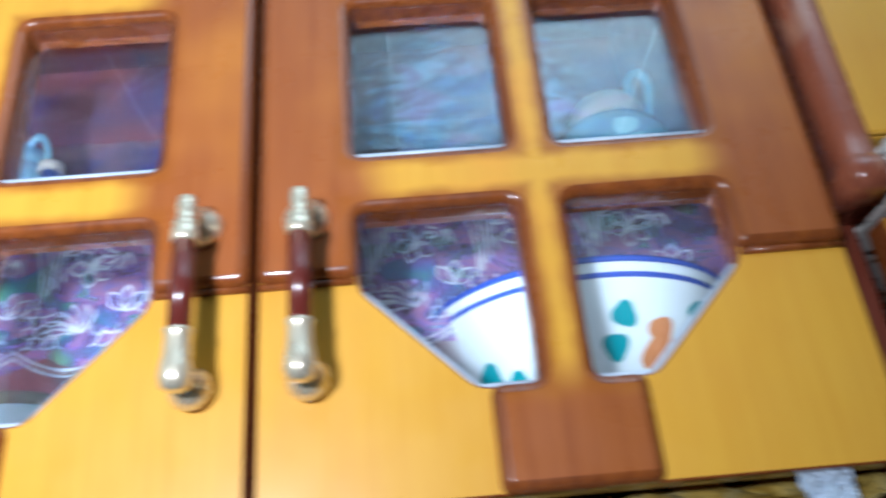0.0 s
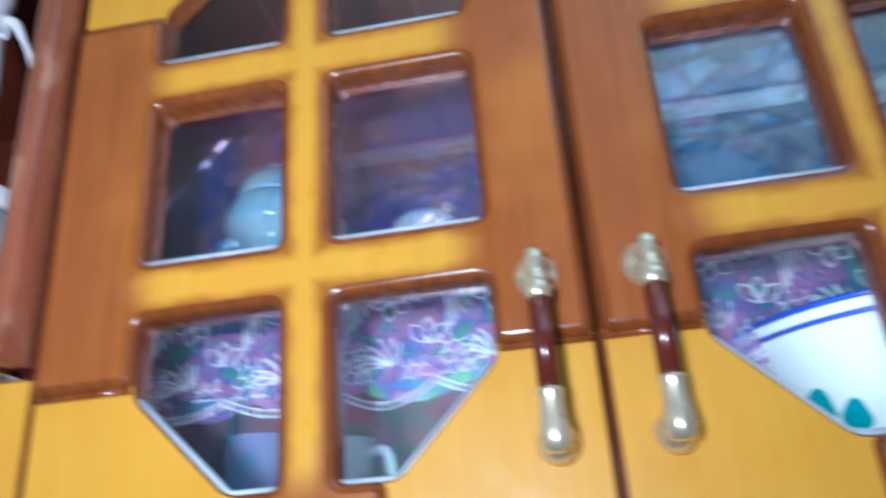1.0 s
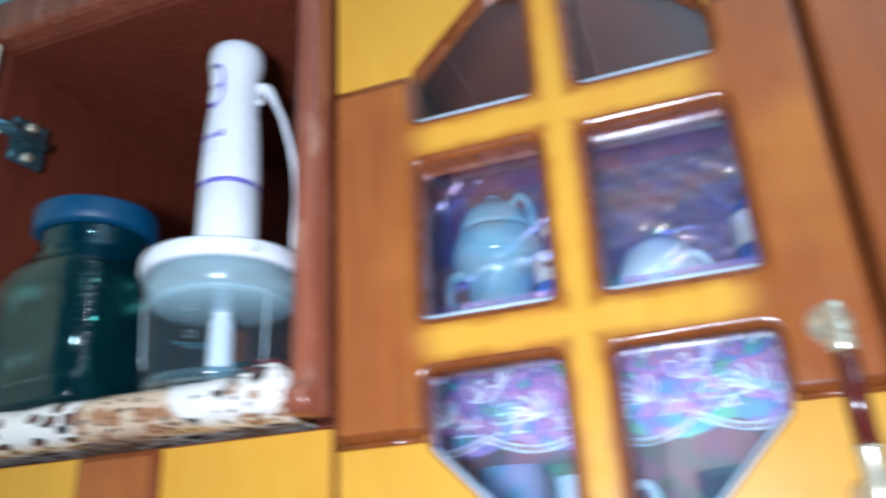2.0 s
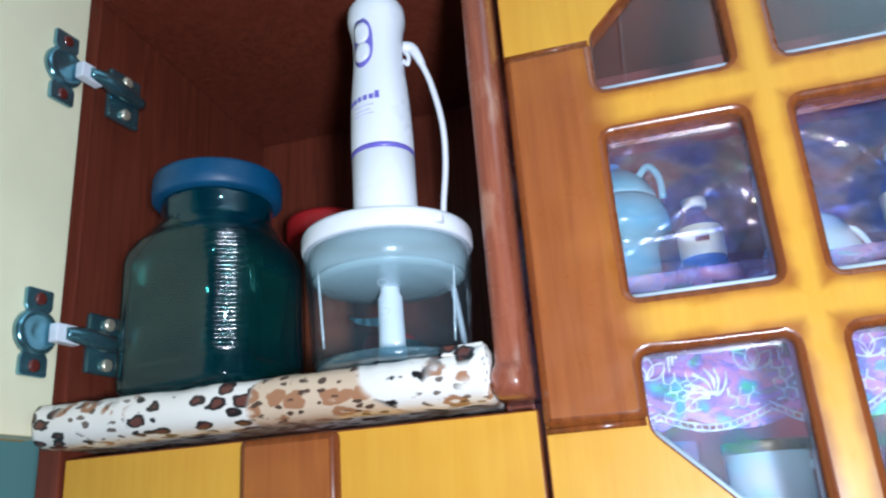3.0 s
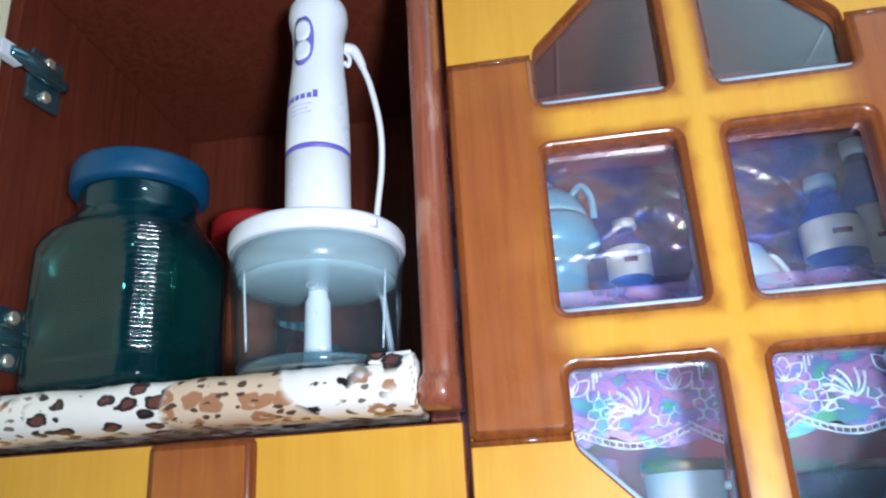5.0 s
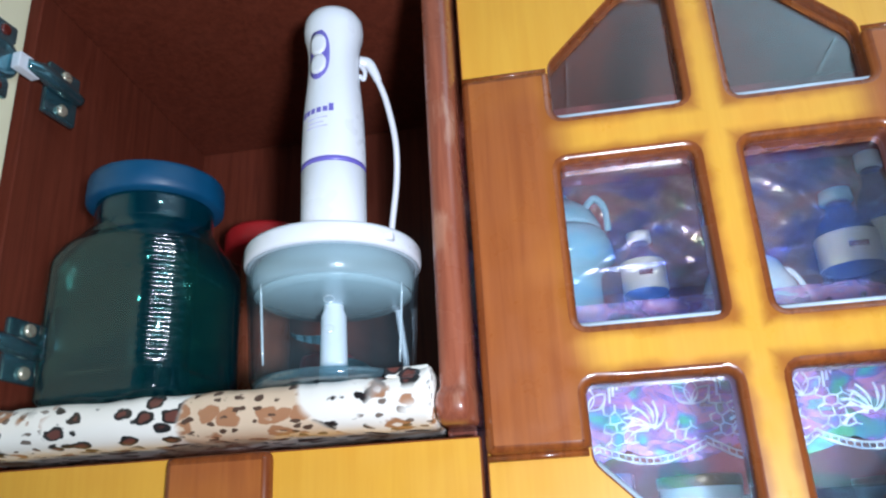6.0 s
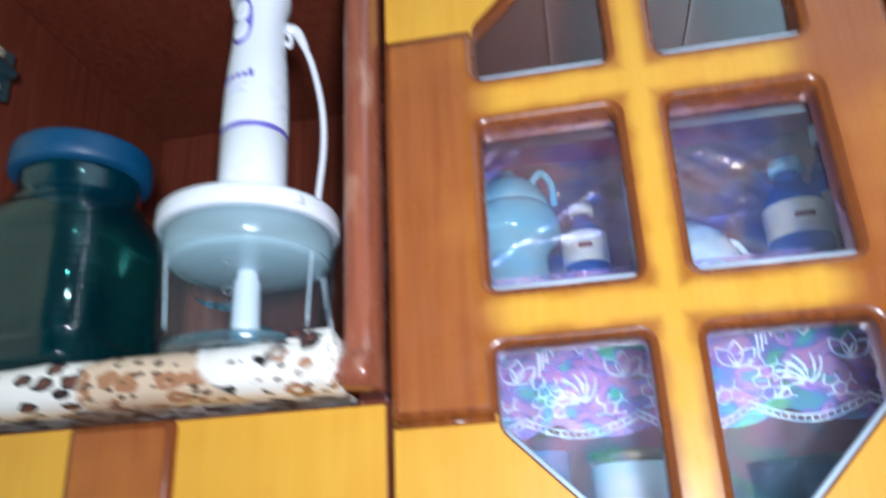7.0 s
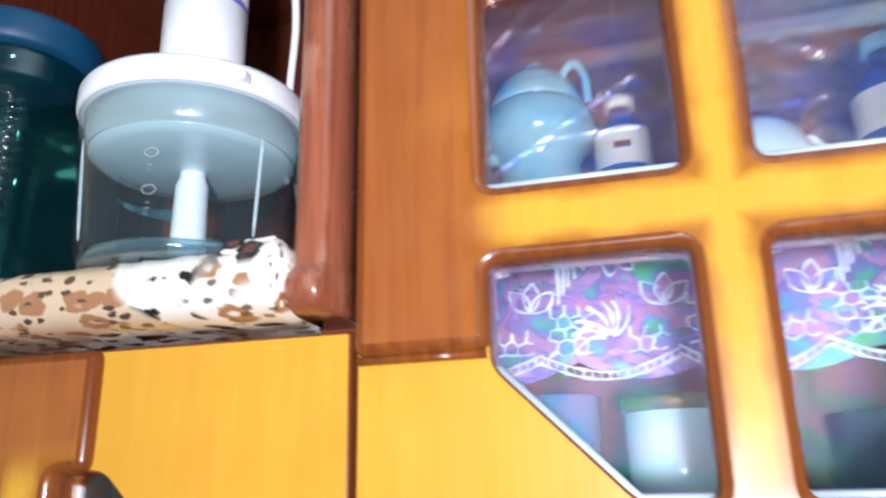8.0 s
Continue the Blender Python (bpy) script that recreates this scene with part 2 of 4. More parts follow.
M_BOTTLE = make_thin_clear("blue_bottle_glass", (0.45, 0.60, 0.92), 0.05, 0.0, (0.06, 0.16, 0.55), 0.28)
M_LABEL = make_plain("beige_paper", (0.56, 0.50, 0.40), 0.7, 0, 0, 0.12, 90)
M_BLUEBOWL = make_thin_clear("blue_glass_bowl", (0.50, 0.72, 0.95), 0.08, 0.7, (0.04, 0.26, 0.65), 0.40)
RAINBOW = [(0.34, (0.12, 0.58, 0.34)), (0.40, (0.10, 0.34, 0.72)), (0.46, (0.30, 0.22, 0.72)), (0.51, (0.46, 0.28, 0.66)), (0.56, (0.66, 0.32, 0.54)), (0.61, (0.34, 0.28, 0.74)), (0.66, (0.14, 0.50, 0.58))]
M_RAINBOW = make_foil("iridescent_film", RAINBOW, 0.58, 30, 0.46, 0.35, 0.5)
HEM = [(0.36, (0.10, 0.50, 0.28)), (0.42, (0.16, 0.36, 0.62)), (0.48, (0.44, 0.36, 0.56)), (0.55, (0.58, 0.38, 0.48)), (0.60, (0.46, 0.40, 0.62)), (0.66, (0.18, 0.48, 0.46))]
M_HEM = make_foil("clear_iridescent_film", HEM, 0.83, 18, 0.48, 0.25, 0.3)
M_CREASED = make_foil("creased_clear_film", [(0.36, (0.03, 0.14, 0.82)), (0.46, (0.18, 0.26, 0.80)), (0.54, (0.52, 0.46, 0.74)), (0.64, (0.62, 0.28, 0.40))], 0.81, 24, 0.28, 0.50, 0.40)
M_BACKFOIL = make_foil("crinkled_back_foil", [(0.34, (0.20, 0.42, 0.30)), (0.44, (0.60, 0.50, 0.28)), (0.54, (0.66, 0.42, 0.46)), (0.64, (0.55, 0.55, 0.72))], 0.45, 30, 0.25, 0.75, 0.5)
M_CREASED_BLUE = make_foil("creased_blue_film", [(0.34, (0.03, 0.22, 0.80)), (0.46, (0.10, 0.45, 0.80)), (0.54, (0.40, 0.70, 0.90)), (0.64, (0.45, 0.40, 0.85))], 0.60, 26, 0.18, 0.6, 0.4)
M_BEAD = make_plain("pale_glazing_bead", (0.52, 0.62, 0.72), 0.4, 0, 0.1, 0.06)
M_LACE = make_foil("white_lace_foil", [(0.36, (0.62, 0.66, 0.80)), (0.50, (0.90, 0.91, 0.95)), (0.64, (0.70, 0.72, 0.86))], 0.0, 60, 0.26, 0.35, 0.5)
M_GOLD = make_foil("embossed_gold_foil", [(0.35, (0.55, 0.34, 0.05)), (0.5, (0.80, 0.58, 0.14)), (0.65, (0.90, 0.76, 0.32))], 0.0, 40, 0.28, 0.35, 1.0)
M_PLASTER = make_plain("grey_white_panel", (0.55, 0.54, 0.54), 0.7, 0, 0, 0.06, 5)
M_WALL = make_plain("brown_wall", (0.15, 0.12, 0.12), 0.7, 0, 0, 0.15, 4)
M_TEALWALL = make_plain("teal_wall_paint", (0.22, 0.48, 0.46), 0.6, 0, 0, 0.12, 6)
M_CORNICE = make_plain("white_cornice", (0.85, 0.85, 0.85), 0.5, 0, 0, 0.05, 20)
M_FLOOR = make_plain("pale_floor_tile", (0.62, 0.60, 0.56), 0.3, 0, 0.2, 0.1, 6)


# ---- mesh tools ----
def thing(name, at, label, category, group="", kind=""):
    ob = new(name)
    ob.location = at
    ob.empty_display_size = 0.02
    return tagged(ob, label, category, group, kind)


def part(name, bm, material, parent=None, label="", smooth=False):
    """Links a bmesh as one mesh object under a thing or a part."""
    me = bpy.data.meshes.new(name)
    bmesh.ops.recalc_face_normals(bm, faces=bm.faces)
    bm.to_mesh(me)
    bm.free()
    for m in material if isinstance(material, (list, tuple)) else [material]:
        me.materials.append(m)
    if smooth:
        me.shade_smooth()
    ob = new(name, me)
    ob.parent = parent
    return tagged(ob, label)


def box(x0, x1, y0, y1, z0, z1, bevel=0.002, segments=2):
    bm = bmesh.new()
    bmesh.ops.create_cube(bm, size=1, matrix=Matrix.Translation(((x0 + x1) / 2, (y0 + y1) / 2, (z0 + z1) / 2)) @ Matrix.Diagonal((x1 - x0, y1 - y0, z1 - z0, 1)))
    if bevel:
        bmesh.ops.bevel(bm, geom=bm.edges[:], offset=bevel, segments=segments, profile=0.6, affect="EDGES", clamp_overlap=True)
    return bm


def lathe(profile, at=(0, 0, 0), axis="z", segments=40, squash=0.0):
    """Turns (radius, height) pairs round an axis. squash: 0 round, towards 1 a rounded square."""
    bm = bmesh.new()
    rings = []
    for r, h in profile:
        ring = []
        for i in range(segments):
            a = 2 * math.pi * i / segments
            c, s = math.cos(a), math.sin(a)
            k = 1.0
            if squash:
                p = 2 + 4 * squash
                k = (abs(c) ** p + abs(s) ** p) ** (-1 / p)
            q = (r * k * c, r * k * s, h) if axis == "z" else (r * k * c, h, r * k * s)
            ring.append(bm.verts.new((q[0] + at[0], q[1] + at[1], q[2] + at[2])))
        rings.append(ring)
    for a, b in zip(rings, rings[1:]):
        for i in range(segments):
            j = (i + 1) % segments
            bm.faces.new((a[i], a[j], b[j], b[i]))
    for ring, (r, h) in ((rings[0], profile[0]), (rings[-1], profile[-1])):
        bm.faces.new(ring)
    return bm


def add_tube(bm, points, radius, sides=8, cap=True):
    """Sweeps a circle along the points, into bm. radius: a number, or one for each point."""
    pts = [Vector(p) for p in points]
    rings = []
    for i, p in enumerate(pts):
        d = (pts[min(i + 1, len(pts) - 1)] - pts[max(i - 1, 0)]).normalized()
        up = Vector((0, 1, 0)) if abs(d.y) < 0.9 else Vector((1, 0, 0))
        u = d.cross(up).normalized()
        v = d.cross(u)
        r = radius[i] if isinstance(radius, (list, tuple)) else radius
        rings.append([bm.verts.new(p + r * (math.cos(2 * math.pi * k / sides) * u + math.sin(2 * math.pi * k / sides) * v)) for k in range(sides)])
    for a, b in zip(rings, rings[1:]):
        for k in range(sides):
            bm.faces.new((a[k], a[(k + 1) % sides], b[(k + 1) % sides], b[k]))
    if cap:
        bm.faces.new(rings[0])
        bm.faces.new(rings[-1])


def tube(points, radius, sides=10):
    bm = bmesh.new()
    add_tube(bm, points, radius, sides)
    return bm


def bend(points, steps=10):
    """A smooth line through the points."""
    p = [Vector(q) for q in points]
    p = [2 * p[0] - p[1], *p, 2 * p[-1] - p[-2]]
    out = []
    for i in range(1, len(p) - 2):
        for k in range(steps):
            t = k / steps
            out.append(0.5 * (2 * p[i] + (p[i + 1] - p[i - 1]) * t + (2 * p[i - 1] - 5 * p[i] + 4 * p[i + 1] - p[i + 2]) * t * t + (3 * p[i] - p[i - 1] - 3 * p[i + 1] + p[i + 2]) * t ** 3))
    return out + [p[-2]]


def fillet(poly, r, n=4):
    """Rounds the corners of a polygon."""
    out = []
    for i, b in enumerate(poly):
        a, b, c = Vector(poly[i - 1]), Vector(b), Vector(poly[(i + 1) % len(poly)])
        u, v = (a - b).normalized(), (c - b).normalized()
        k = min(r[i] if isinstance(r, list) else r, 0.45 * (a - b).length, 0.45 * (c - b).length)
        for j in range(n + 1):
            t = j / n
            out.append((1 - t) ** 2 * (b + u * k) + 2 * t * (1 - t) * b + t * t * (b + v * k))
    return out


def plate(loops, y0, y1, bevel):
    """A board in the x-z plane between y0 and y1 with the first loop as its outline and the others as openings, edges rounded."""
    curve = bpy.data.curves.new("plate", "CURVE")
    curve.dimensions, curve.fill_mode = "2D", "BOTH"
    curve.extrude, curve.bevel_depth, curve.bevel_resolution, curve.offset = (y1 - y0) / 2 - bevel, bevel, 2, -bevel
    for loop in loops:
        s = curve.splines.new("POLY")
        s.points.add(len(loop) - 1)
        s.use_cyclic_u = True
        for p, q in zip(s.points, loop):
            p.co = (q[0], q[1], 0, 1)
    ob = new("plate", curve)
    me = bpy.data.meshes.new_from_object(ob.evaluated_get(bpy.context.evaluated_depsgraph_get()))
    bm = bmesh.new()
    bm.from_mesh(me)
    bpy.data.objects.remove(ob)
    bpy.data.curves.remove(curve)
    bpy.data.meshes.remove(me)
    bmesh.ops.remove_doubles(bm, verts=bm.verts[:], dist=0.00002)
    bmesh.ops.transform(bm, matrix=Matrix.Translation((0, (y0 + y1) / 2, 0)) @ pose(0, 0, 0, 90), verts=bm.verts[:])
    return bm


def front_and_edge(ob):
    """Material 0 on the faces that look straight out, 1 on all others."""
    for f in ob.data.polygons:
        f.material_index = 0 if f.normal.y < -0.988 else 1
        f.use_smooth = f.use_smooth and abs(f.normal.y) < 0.999


def sheet(x0, x1, z0, z1, nx, nz, y_of, edge=None):
    """A thin sheet in the x-z plane, dented by y_of(x, z); edge(x) moves its lower border."""
    bm = bmesh.new()
    rows = []
    for j in range(nz + 1):
        row = []
        for i in range(nx + 1):
            x = x0 + (x1 - x0) * i / nx
            low = z0 + (edge(x) if edge else 0)
            z = low + (z1 - low) * j / nz
            row.append(bm.verts.new((x, y_of(x, z), z)))
        rows.append(row)
    for a, b in zip(rows, rows[1:]):
        for i in range(nx):
            bm.faces.new((a[i], a[i + 1], b[i + 1], b[i]))
    return bm


# ---- room ----
def wall(name, x0, x1, y0, y1, z0, z1, material, label, category="wall"):
    ob = part(name, box(x0, x1, y0, y1, z0, z1, 0), material)
    return tagged(ob, label, category, kind="structure")


wall("floor", -0.9, 1.8, -1.25, 0.5, -0.1, 0.0, M_FLOOR, "pale glossy floor tiles of the narrow kitchen", "floor")
wall("wall_north", -0.9, 1.8, 0.31, 0.5, 0.0, 2.44, M_TEALWALL, "teal painted wall behind the hanging cabinets")
wall("wall_south", -0.9, 1.8, -1.25, -1.1, 0.0, 2.44, M_WALL, "dark brown wall facing the hanging cabinets")
wall("wall_west", -0.9, -0.74, -1.1, 0.31, 0.0, 2.44, M_TEALWALL, "teal painted side wall beside the open cabinet")
wall("wall_east", 1.65, 1.8, -1.1, 0.31, 0.0, 2.44, M_WALL, "dark brown side wall at the kitchen's end")
wall("trim", -0.74, 1.65, -1.1, -1.065, 2.402, 2.425, M_CORNICE, "white cornice under the ceiling", "cornice")

# the ceiling: panels with thin pale joints between them
bm = box(-0.9, 1.8, -1.25, 0.5, 2.44, 2.54, 0)
for k in range(9):
    x = -0.70 + 0.25 * k
    bmesh.ops.create_cube(bm, size=1, matrix=Matrix.Translation((x, -0.375, 2.4385)) @ Matrix.Diagonal((0.006, 1.70, 0.003, 1)))
ceiling = tagged(part("ceiling", bm, [M_PLASTER, M_CORNICE]), "pale panelled kitchen ceiling with thin white joints", "ceiling", kind="structure")
for f in ceiling.data.polygons:
    f.material_index = 1 if f.area < 0.02 else 0

# ---- cabinet body ----
body = thing("wall_cabinet", (0, 0.16, 1.50), "red-brown stained wooden wall cabinet with open and glazed bays", "cabinet")
OFF = Matrix.Translation((0, -0.16, -1.50))


def board(name, x0, x1, y0, y1, z0, z1, material, label="", bevel=0.0015):
    bm = box(x0, x1, y0, y1, z0, z1, bevel)
    bmesh.ops.transform(bm, matrix=OFF, verts=bm.verts[:])
    return part(name, bm, material, body, label)


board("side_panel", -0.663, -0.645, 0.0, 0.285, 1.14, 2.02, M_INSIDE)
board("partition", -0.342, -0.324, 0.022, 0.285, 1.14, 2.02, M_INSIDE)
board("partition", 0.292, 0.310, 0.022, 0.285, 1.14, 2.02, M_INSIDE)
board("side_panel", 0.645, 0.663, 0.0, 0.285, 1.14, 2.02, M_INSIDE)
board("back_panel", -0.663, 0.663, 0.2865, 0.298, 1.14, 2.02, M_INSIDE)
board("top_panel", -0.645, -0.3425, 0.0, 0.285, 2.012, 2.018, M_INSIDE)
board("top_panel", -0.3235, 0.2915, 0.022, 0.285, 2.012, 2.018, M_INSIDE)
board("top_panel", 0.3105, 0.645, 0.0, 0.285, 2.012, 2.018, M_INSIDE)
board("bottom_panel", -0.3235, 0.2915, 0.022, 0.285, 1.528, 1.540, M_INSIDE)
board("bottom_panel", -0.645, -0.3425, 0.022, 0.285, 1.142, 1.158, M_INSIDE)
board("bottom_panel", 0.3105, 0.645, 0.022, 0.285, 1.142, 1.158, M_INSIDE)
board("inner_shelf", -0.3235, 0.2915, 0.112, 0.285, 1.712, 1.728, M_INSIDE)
board("back_lining", -0.3232, 0.2912, 0.281, 0.2855, 1.5405, 2.0115, M_LINING, "dark wine-red back lining")
# the narrow board is added only to make the door gap dark
board("gap_backing", -0.026, 0.005, 0.0222, 0.032, 1.5405, 2.0115, M_EDGE, "dark board added to darken the gap between the doors")
board("top_rail", -0.663, 0.663, -0.02, 0.0215, 2.019, 2.06, M_POST, "dark moulded top rail", 0.006)

# gold foil under the glazed bay
gold = part("foil_lining", sheet(-0.32, 0.288, -0.008, 0.262, 220, 90, lambda x, z: 0.014 * max(0.0, 1 - (z + 0.008) / 0.035) + 0.007 * noise.noise((x * 55, z * 55, 0)) + 0.003 * noise.noise((x * 140, z * 140, 3))), M_GOLD, smooth=True)
gold.matrix_world = Matrix.Translation((0, 0.023, 1.521)) @ pose(0, 0, 0, -90)
tagged(gold, "crinkled embossed gold foil under the cabinet floor", "foil")


def post(x, label):
    """An upright moulding with rounded arrises and a swollen foot, in front of a partition."""
    ob = thing("post_moulding", (x, 0, 1.647), label, "moulding", "upright mouldings")
    bm = bmesh.new()
    prof = [(-0.0095, 0.021), (-0.0098, -0.010), (-0.0088, -0.0155), (-0.0065, -0.0182), (-0.003, -0.0190), (0.003, -0.0190), (0.0058, -0.0182), (0.0078, -0.0155), (0.0098, -0.004), (0.0118, 0.021)]
    levels = [(0.0, 0.92), (0.002, 1.10), (0.006, 1.24), (0.012, 1.28), (0.0165, 1.20), (0.0195, 1.06), (0.0215, 1.0)] + [(0.0215 + 0.3505 * i / 24, 1.0) for i in range(1, 25)]
    rings = []
    for h, k in levels:
        dent = 0.0005 if h > 0.03 else 0.0
        ring = []
        for px, py in prof:
            w = dent * noise.noise((px * 260 + x, h * 70, 5))
            ring.append(bm.verts.new((px * k if px < 0 else px * min(k, 1.05), (py if py > 0 else py * k) + (w if py < 0 else 0), h)))
        rings.append(ring)
    for a, b in zip(rings, rings[1:]):
        for i in range(len(prof)):
            j = (i + 1) % len(prof)
            bm.faces.new((a[i], a[j], b[j], b[i]))
    bm.faces.new(rings[0])
    bm.faces.new(rings[-1])
    part("moulding", bm, M_POST, ob, smooth=True)
    return ob


post(-0.3305, "worn red-brown rounded wooden moulding beside the open bay")
post(0.3030, "worn red-brown rounded wooden moulding by the closed bay")


# ---- glazed doors ----
def pane_loops(cols, rows, cut):
    """The six openings: four corners of the group are cut off."""
    out = []
    for j, (z0, z1) in enumerate(rows):
        for i, (x0, x1) in enumerate(cols):
            loop = [(x0, z0), (x1, z0), (x1, z1), (x0, z1)]
            if j == 0:
                loop = [(x0 + cut, z0), (x1, z0), (x1, z1), (x0, z1), (x0, z0 + cut)] if i == 0 else [(x0, z0), (x1 - cut, z0), (x1, z0 + cut), (x1, z1), (x0, z1)]
            if j == 2:
                loop = [(x0, z0), (x1, z0), (x1, z1), (x0 + cut, z1), (x0, z1 - cut)] if i == 0 else [(x0, z0), (x1, z0), (x1, z1 - cut), (x1 - cut, z1), (x0, z1)]
            out.append(loop)
    return out


def glazed_door(x0, x1, z0, z1, cols, label, handle_x=None, side=1):
    """A routed door with six panes: yellow ground, a raised brown and yellow lattice, glass set into it."""
    cx, cz = (x0 + x1) / 2, (z0 + z1) / 2
    door = thing("glazed_cabinet_door", (cx, 0, cz), label, "cabinet door", "glazed cabinet doors")
    w, h = (x1 - x0) / 2, (z1 - z0) / 2
    cols = [(a - cx, b - cx) for a, b in cols]
    rows = PANE_ROWS
    cut = 0.054
    holes = [fillet(p, 0.006) for p in pane_loops(cols, rows, cut)]
    outline = fillet([(-w, -h), (w, -h), (w, h), (-w, h)], 0.002)
    slab = part("slab", plate([outline, *holes], 0.0035, 0.021, 0.0012), [M_YELLOW, M_EDGE], door, smooth=False)
    front_and_edge(slab)
    # the lattice runs round the four corner panes and leaves the corners of the slab bare
    xa, xb, xc, xd = cols[0][0], cols[0][1], cols[1][0], cols[1][1]
    z0_, z1_, sz = rows[0][0], rows[0][1], 0.1235
    a, b = xa + cut + 0.005, xd - cut - 0.005
    low_half = [(-w, -sz), (xa, -sz), (xa, z1_), (xb, z1_), (xb, z0_), (a, z0_), (a, -h), (b, -h), (b, z0_), (xc, z0_), (xc, z1_), (xd, z1_), (xd, -sz), (w, -sz)]
    soft = [0.006, 0.006, 0.007, 0.007, 0.006, 0.006, 0.006, 0.006, 0.006, 0.006, 0.007, 0.007, 0.006, 0.006]
    cross = low_half + [(x, -z) for x, z in reversed(low_half)]
    lattice = part("lattice", plate([fillet(cross, soft + soft[::-1], 4), holes[2], holes[3]], -0.0025, 0.0085, 0.0052), [make_sunburst(w, h, cols, rows), M_EDGE], door, "raised sunburst-stained lattice", True)
    front_and_edge(lattice)
    for sx, x_in in ((-1, xa), (1, xd)):
        for sign in (-1, 1):
            z = sign * (sz + 0.0012)
            run = [(sx * (w - 0.001), 0.0032, z), ((sx * (w - 0.001) + x_in) / 2, 0.0029, z), (x_in + sx * 0.002, 0.0032, z)]
            part("ledge_bead", tube(run, 0.0021, 8), M_EDGE, door, "thin glossy bead under the strip", True)
    for p in pane_loops(cols, rows, cut):
        m = Vector((sum(q[0] for q in p) / len(p), sum(q[1] for q in p) / len(p)))
        grown = [m + (Vector(q) - m) * 1.04 for q in p]
        pane = part("pane", plate([grown], 0.0125, 0.0150, 0.0003), M_PANE, door, "clear glass pane")
        pane.visible_shadow = False
        low = min(q[1] for q in p)
        lower = [q for q in p if q[1] < low + cut + 0.001 and not (q[1] > low + 0.001 and q[1] < low + cut - 0.001)] if low < -0.15 else [q for q in p if q[1] < low + 0.001]
        lower.sort(key=lambda q: q[0])
        line = [m + (Vector(q) - m) * (0.975 if low < -0.15 else 0.985) for q in lower]
        bead = part("glazing_bead", tube([(q[0], 0.0085 if low < -0.15 else 0.0015, q[1] + (0 if low < -0.15 else -0.0008)) for q in line], 0.0020 if low < -0.15 else 0.0018, 8), M_BEAD, door, "pale glazing bead", True)
    if handle_x is not None:
        cabinet_handle(door, handle_x - cx)
    return door


def cabinet_handle(door, x):
    """A bar handle: rosettes and ferrules of pale metal, dark red rod between."""
    top, low, out = -0.0915, -0.1755, -0.025
    bm = tube([(x, out, top - 0.017), (x, out, low + 0.019)], 0.0055, 16)
    handle = part("handle", bm, M_ROD, door, "dark red rod handle with pale metal ends", True)
    for z, s in ((top, 1), (low, -1)):
        part("rosette", lathe([(r * (0.88 if s > 0 else 0.76), d) for r, d in [(0.0132, -0.002), (0.0136, -0.0038), (0.0128, -0.0058), (0.0108, -0.0090), (0.0075, -0.0118), (0.0050, -0.0135), (0.0044, -0.018), (0.0046, -0.025)]], (x, 0, z), "y", 28), M_METAL, handle, "round pale metal rosette", True)
        prof = [(0.0020, 0.0065), (0.0042, 0.0050), (0.0048, 0.0005), (0.0044, -0.004), (0.0046, -0.008), (0.0062, -0.0095), (0.0054, -0.011), (0.0066, -0.0135), (0.0064, -0.0185), (0.0058, -0.0195)]
        if s < 0:
            prof = [(0.0030, 0.0075), (0.0062, 0.0058), (0.0074, 0.0010), (0.0070, -0.004), (0.0060, -0.009), (0.0057, -0.016), (0.0060, -0.019), (0.0066, -0.0205), (0.0058, -0.0215)]
        part("ferrule", lathe([(r, d * s) for r, d in prof], (x, out, z), "z", 24), M_METAL, handle, "pale metal ferrule", True)


glazed_door(-0.3175, -0.0125, 1.519, 1.987, [(-0.258, -0.176), (-0.146, -0.062)], "yellow and brown stained wooden door with six glass panes", -0.037)
glazed_door(-0.0085, 0.290, 1.519, 1.987, [(0.042, 0.125), (0.151, 0.234)], "yellow and brown stained wooden door, glazed, beside its pair", 0.017)
glazed_door(-0.644, -0.3200, 1.162, 1.642, [(-0.570, -0.493), (-0.462, -0.385)], "closed yellow and brown glazed door under the leopard shelf")
glazed_door(0.3145, 0.644, 1.162, 1.642, [(0.391, 0.469), (0.497, 0.575)], "closed yellow and brown glazed door under the far bay")


def panel_door(x0, x1, z0, z1, label):
    """A closed plain door with a raised brown frame and a yellow field."""
    cx, cz = (x0 + x1) / 2, (z0 + z1) / 2
    w, h = (x1 - x0) / 2, (z1 - z0) / 2
    door = thing("panel_cabinet_door", (cx, 0, cz), label, "cabinet door")
    part("field", box(-w, w, 0.003, 0.021, -h, h, 0.0015), M_YELLOW, door)
    ring = [fillet([(-w, -h), (w, -h), (w, h), (-w, h)], 0.003), fillet([(-w + 0.05, -h + 0.05), (w - 0.05, -h + 0.05), (w - 0.05, h - 0.05), (-w + 0.05, h - 0.05)], 0.008)]
    part("frame", plate(ring, -0.002, 0.0025, 0.002), M_YELLOW, door, "raised yellow stained frame")
    return door


panel_door(0.3165, 0.644, 1.690, 1.995, "closed yellow stained door over the far shelf")


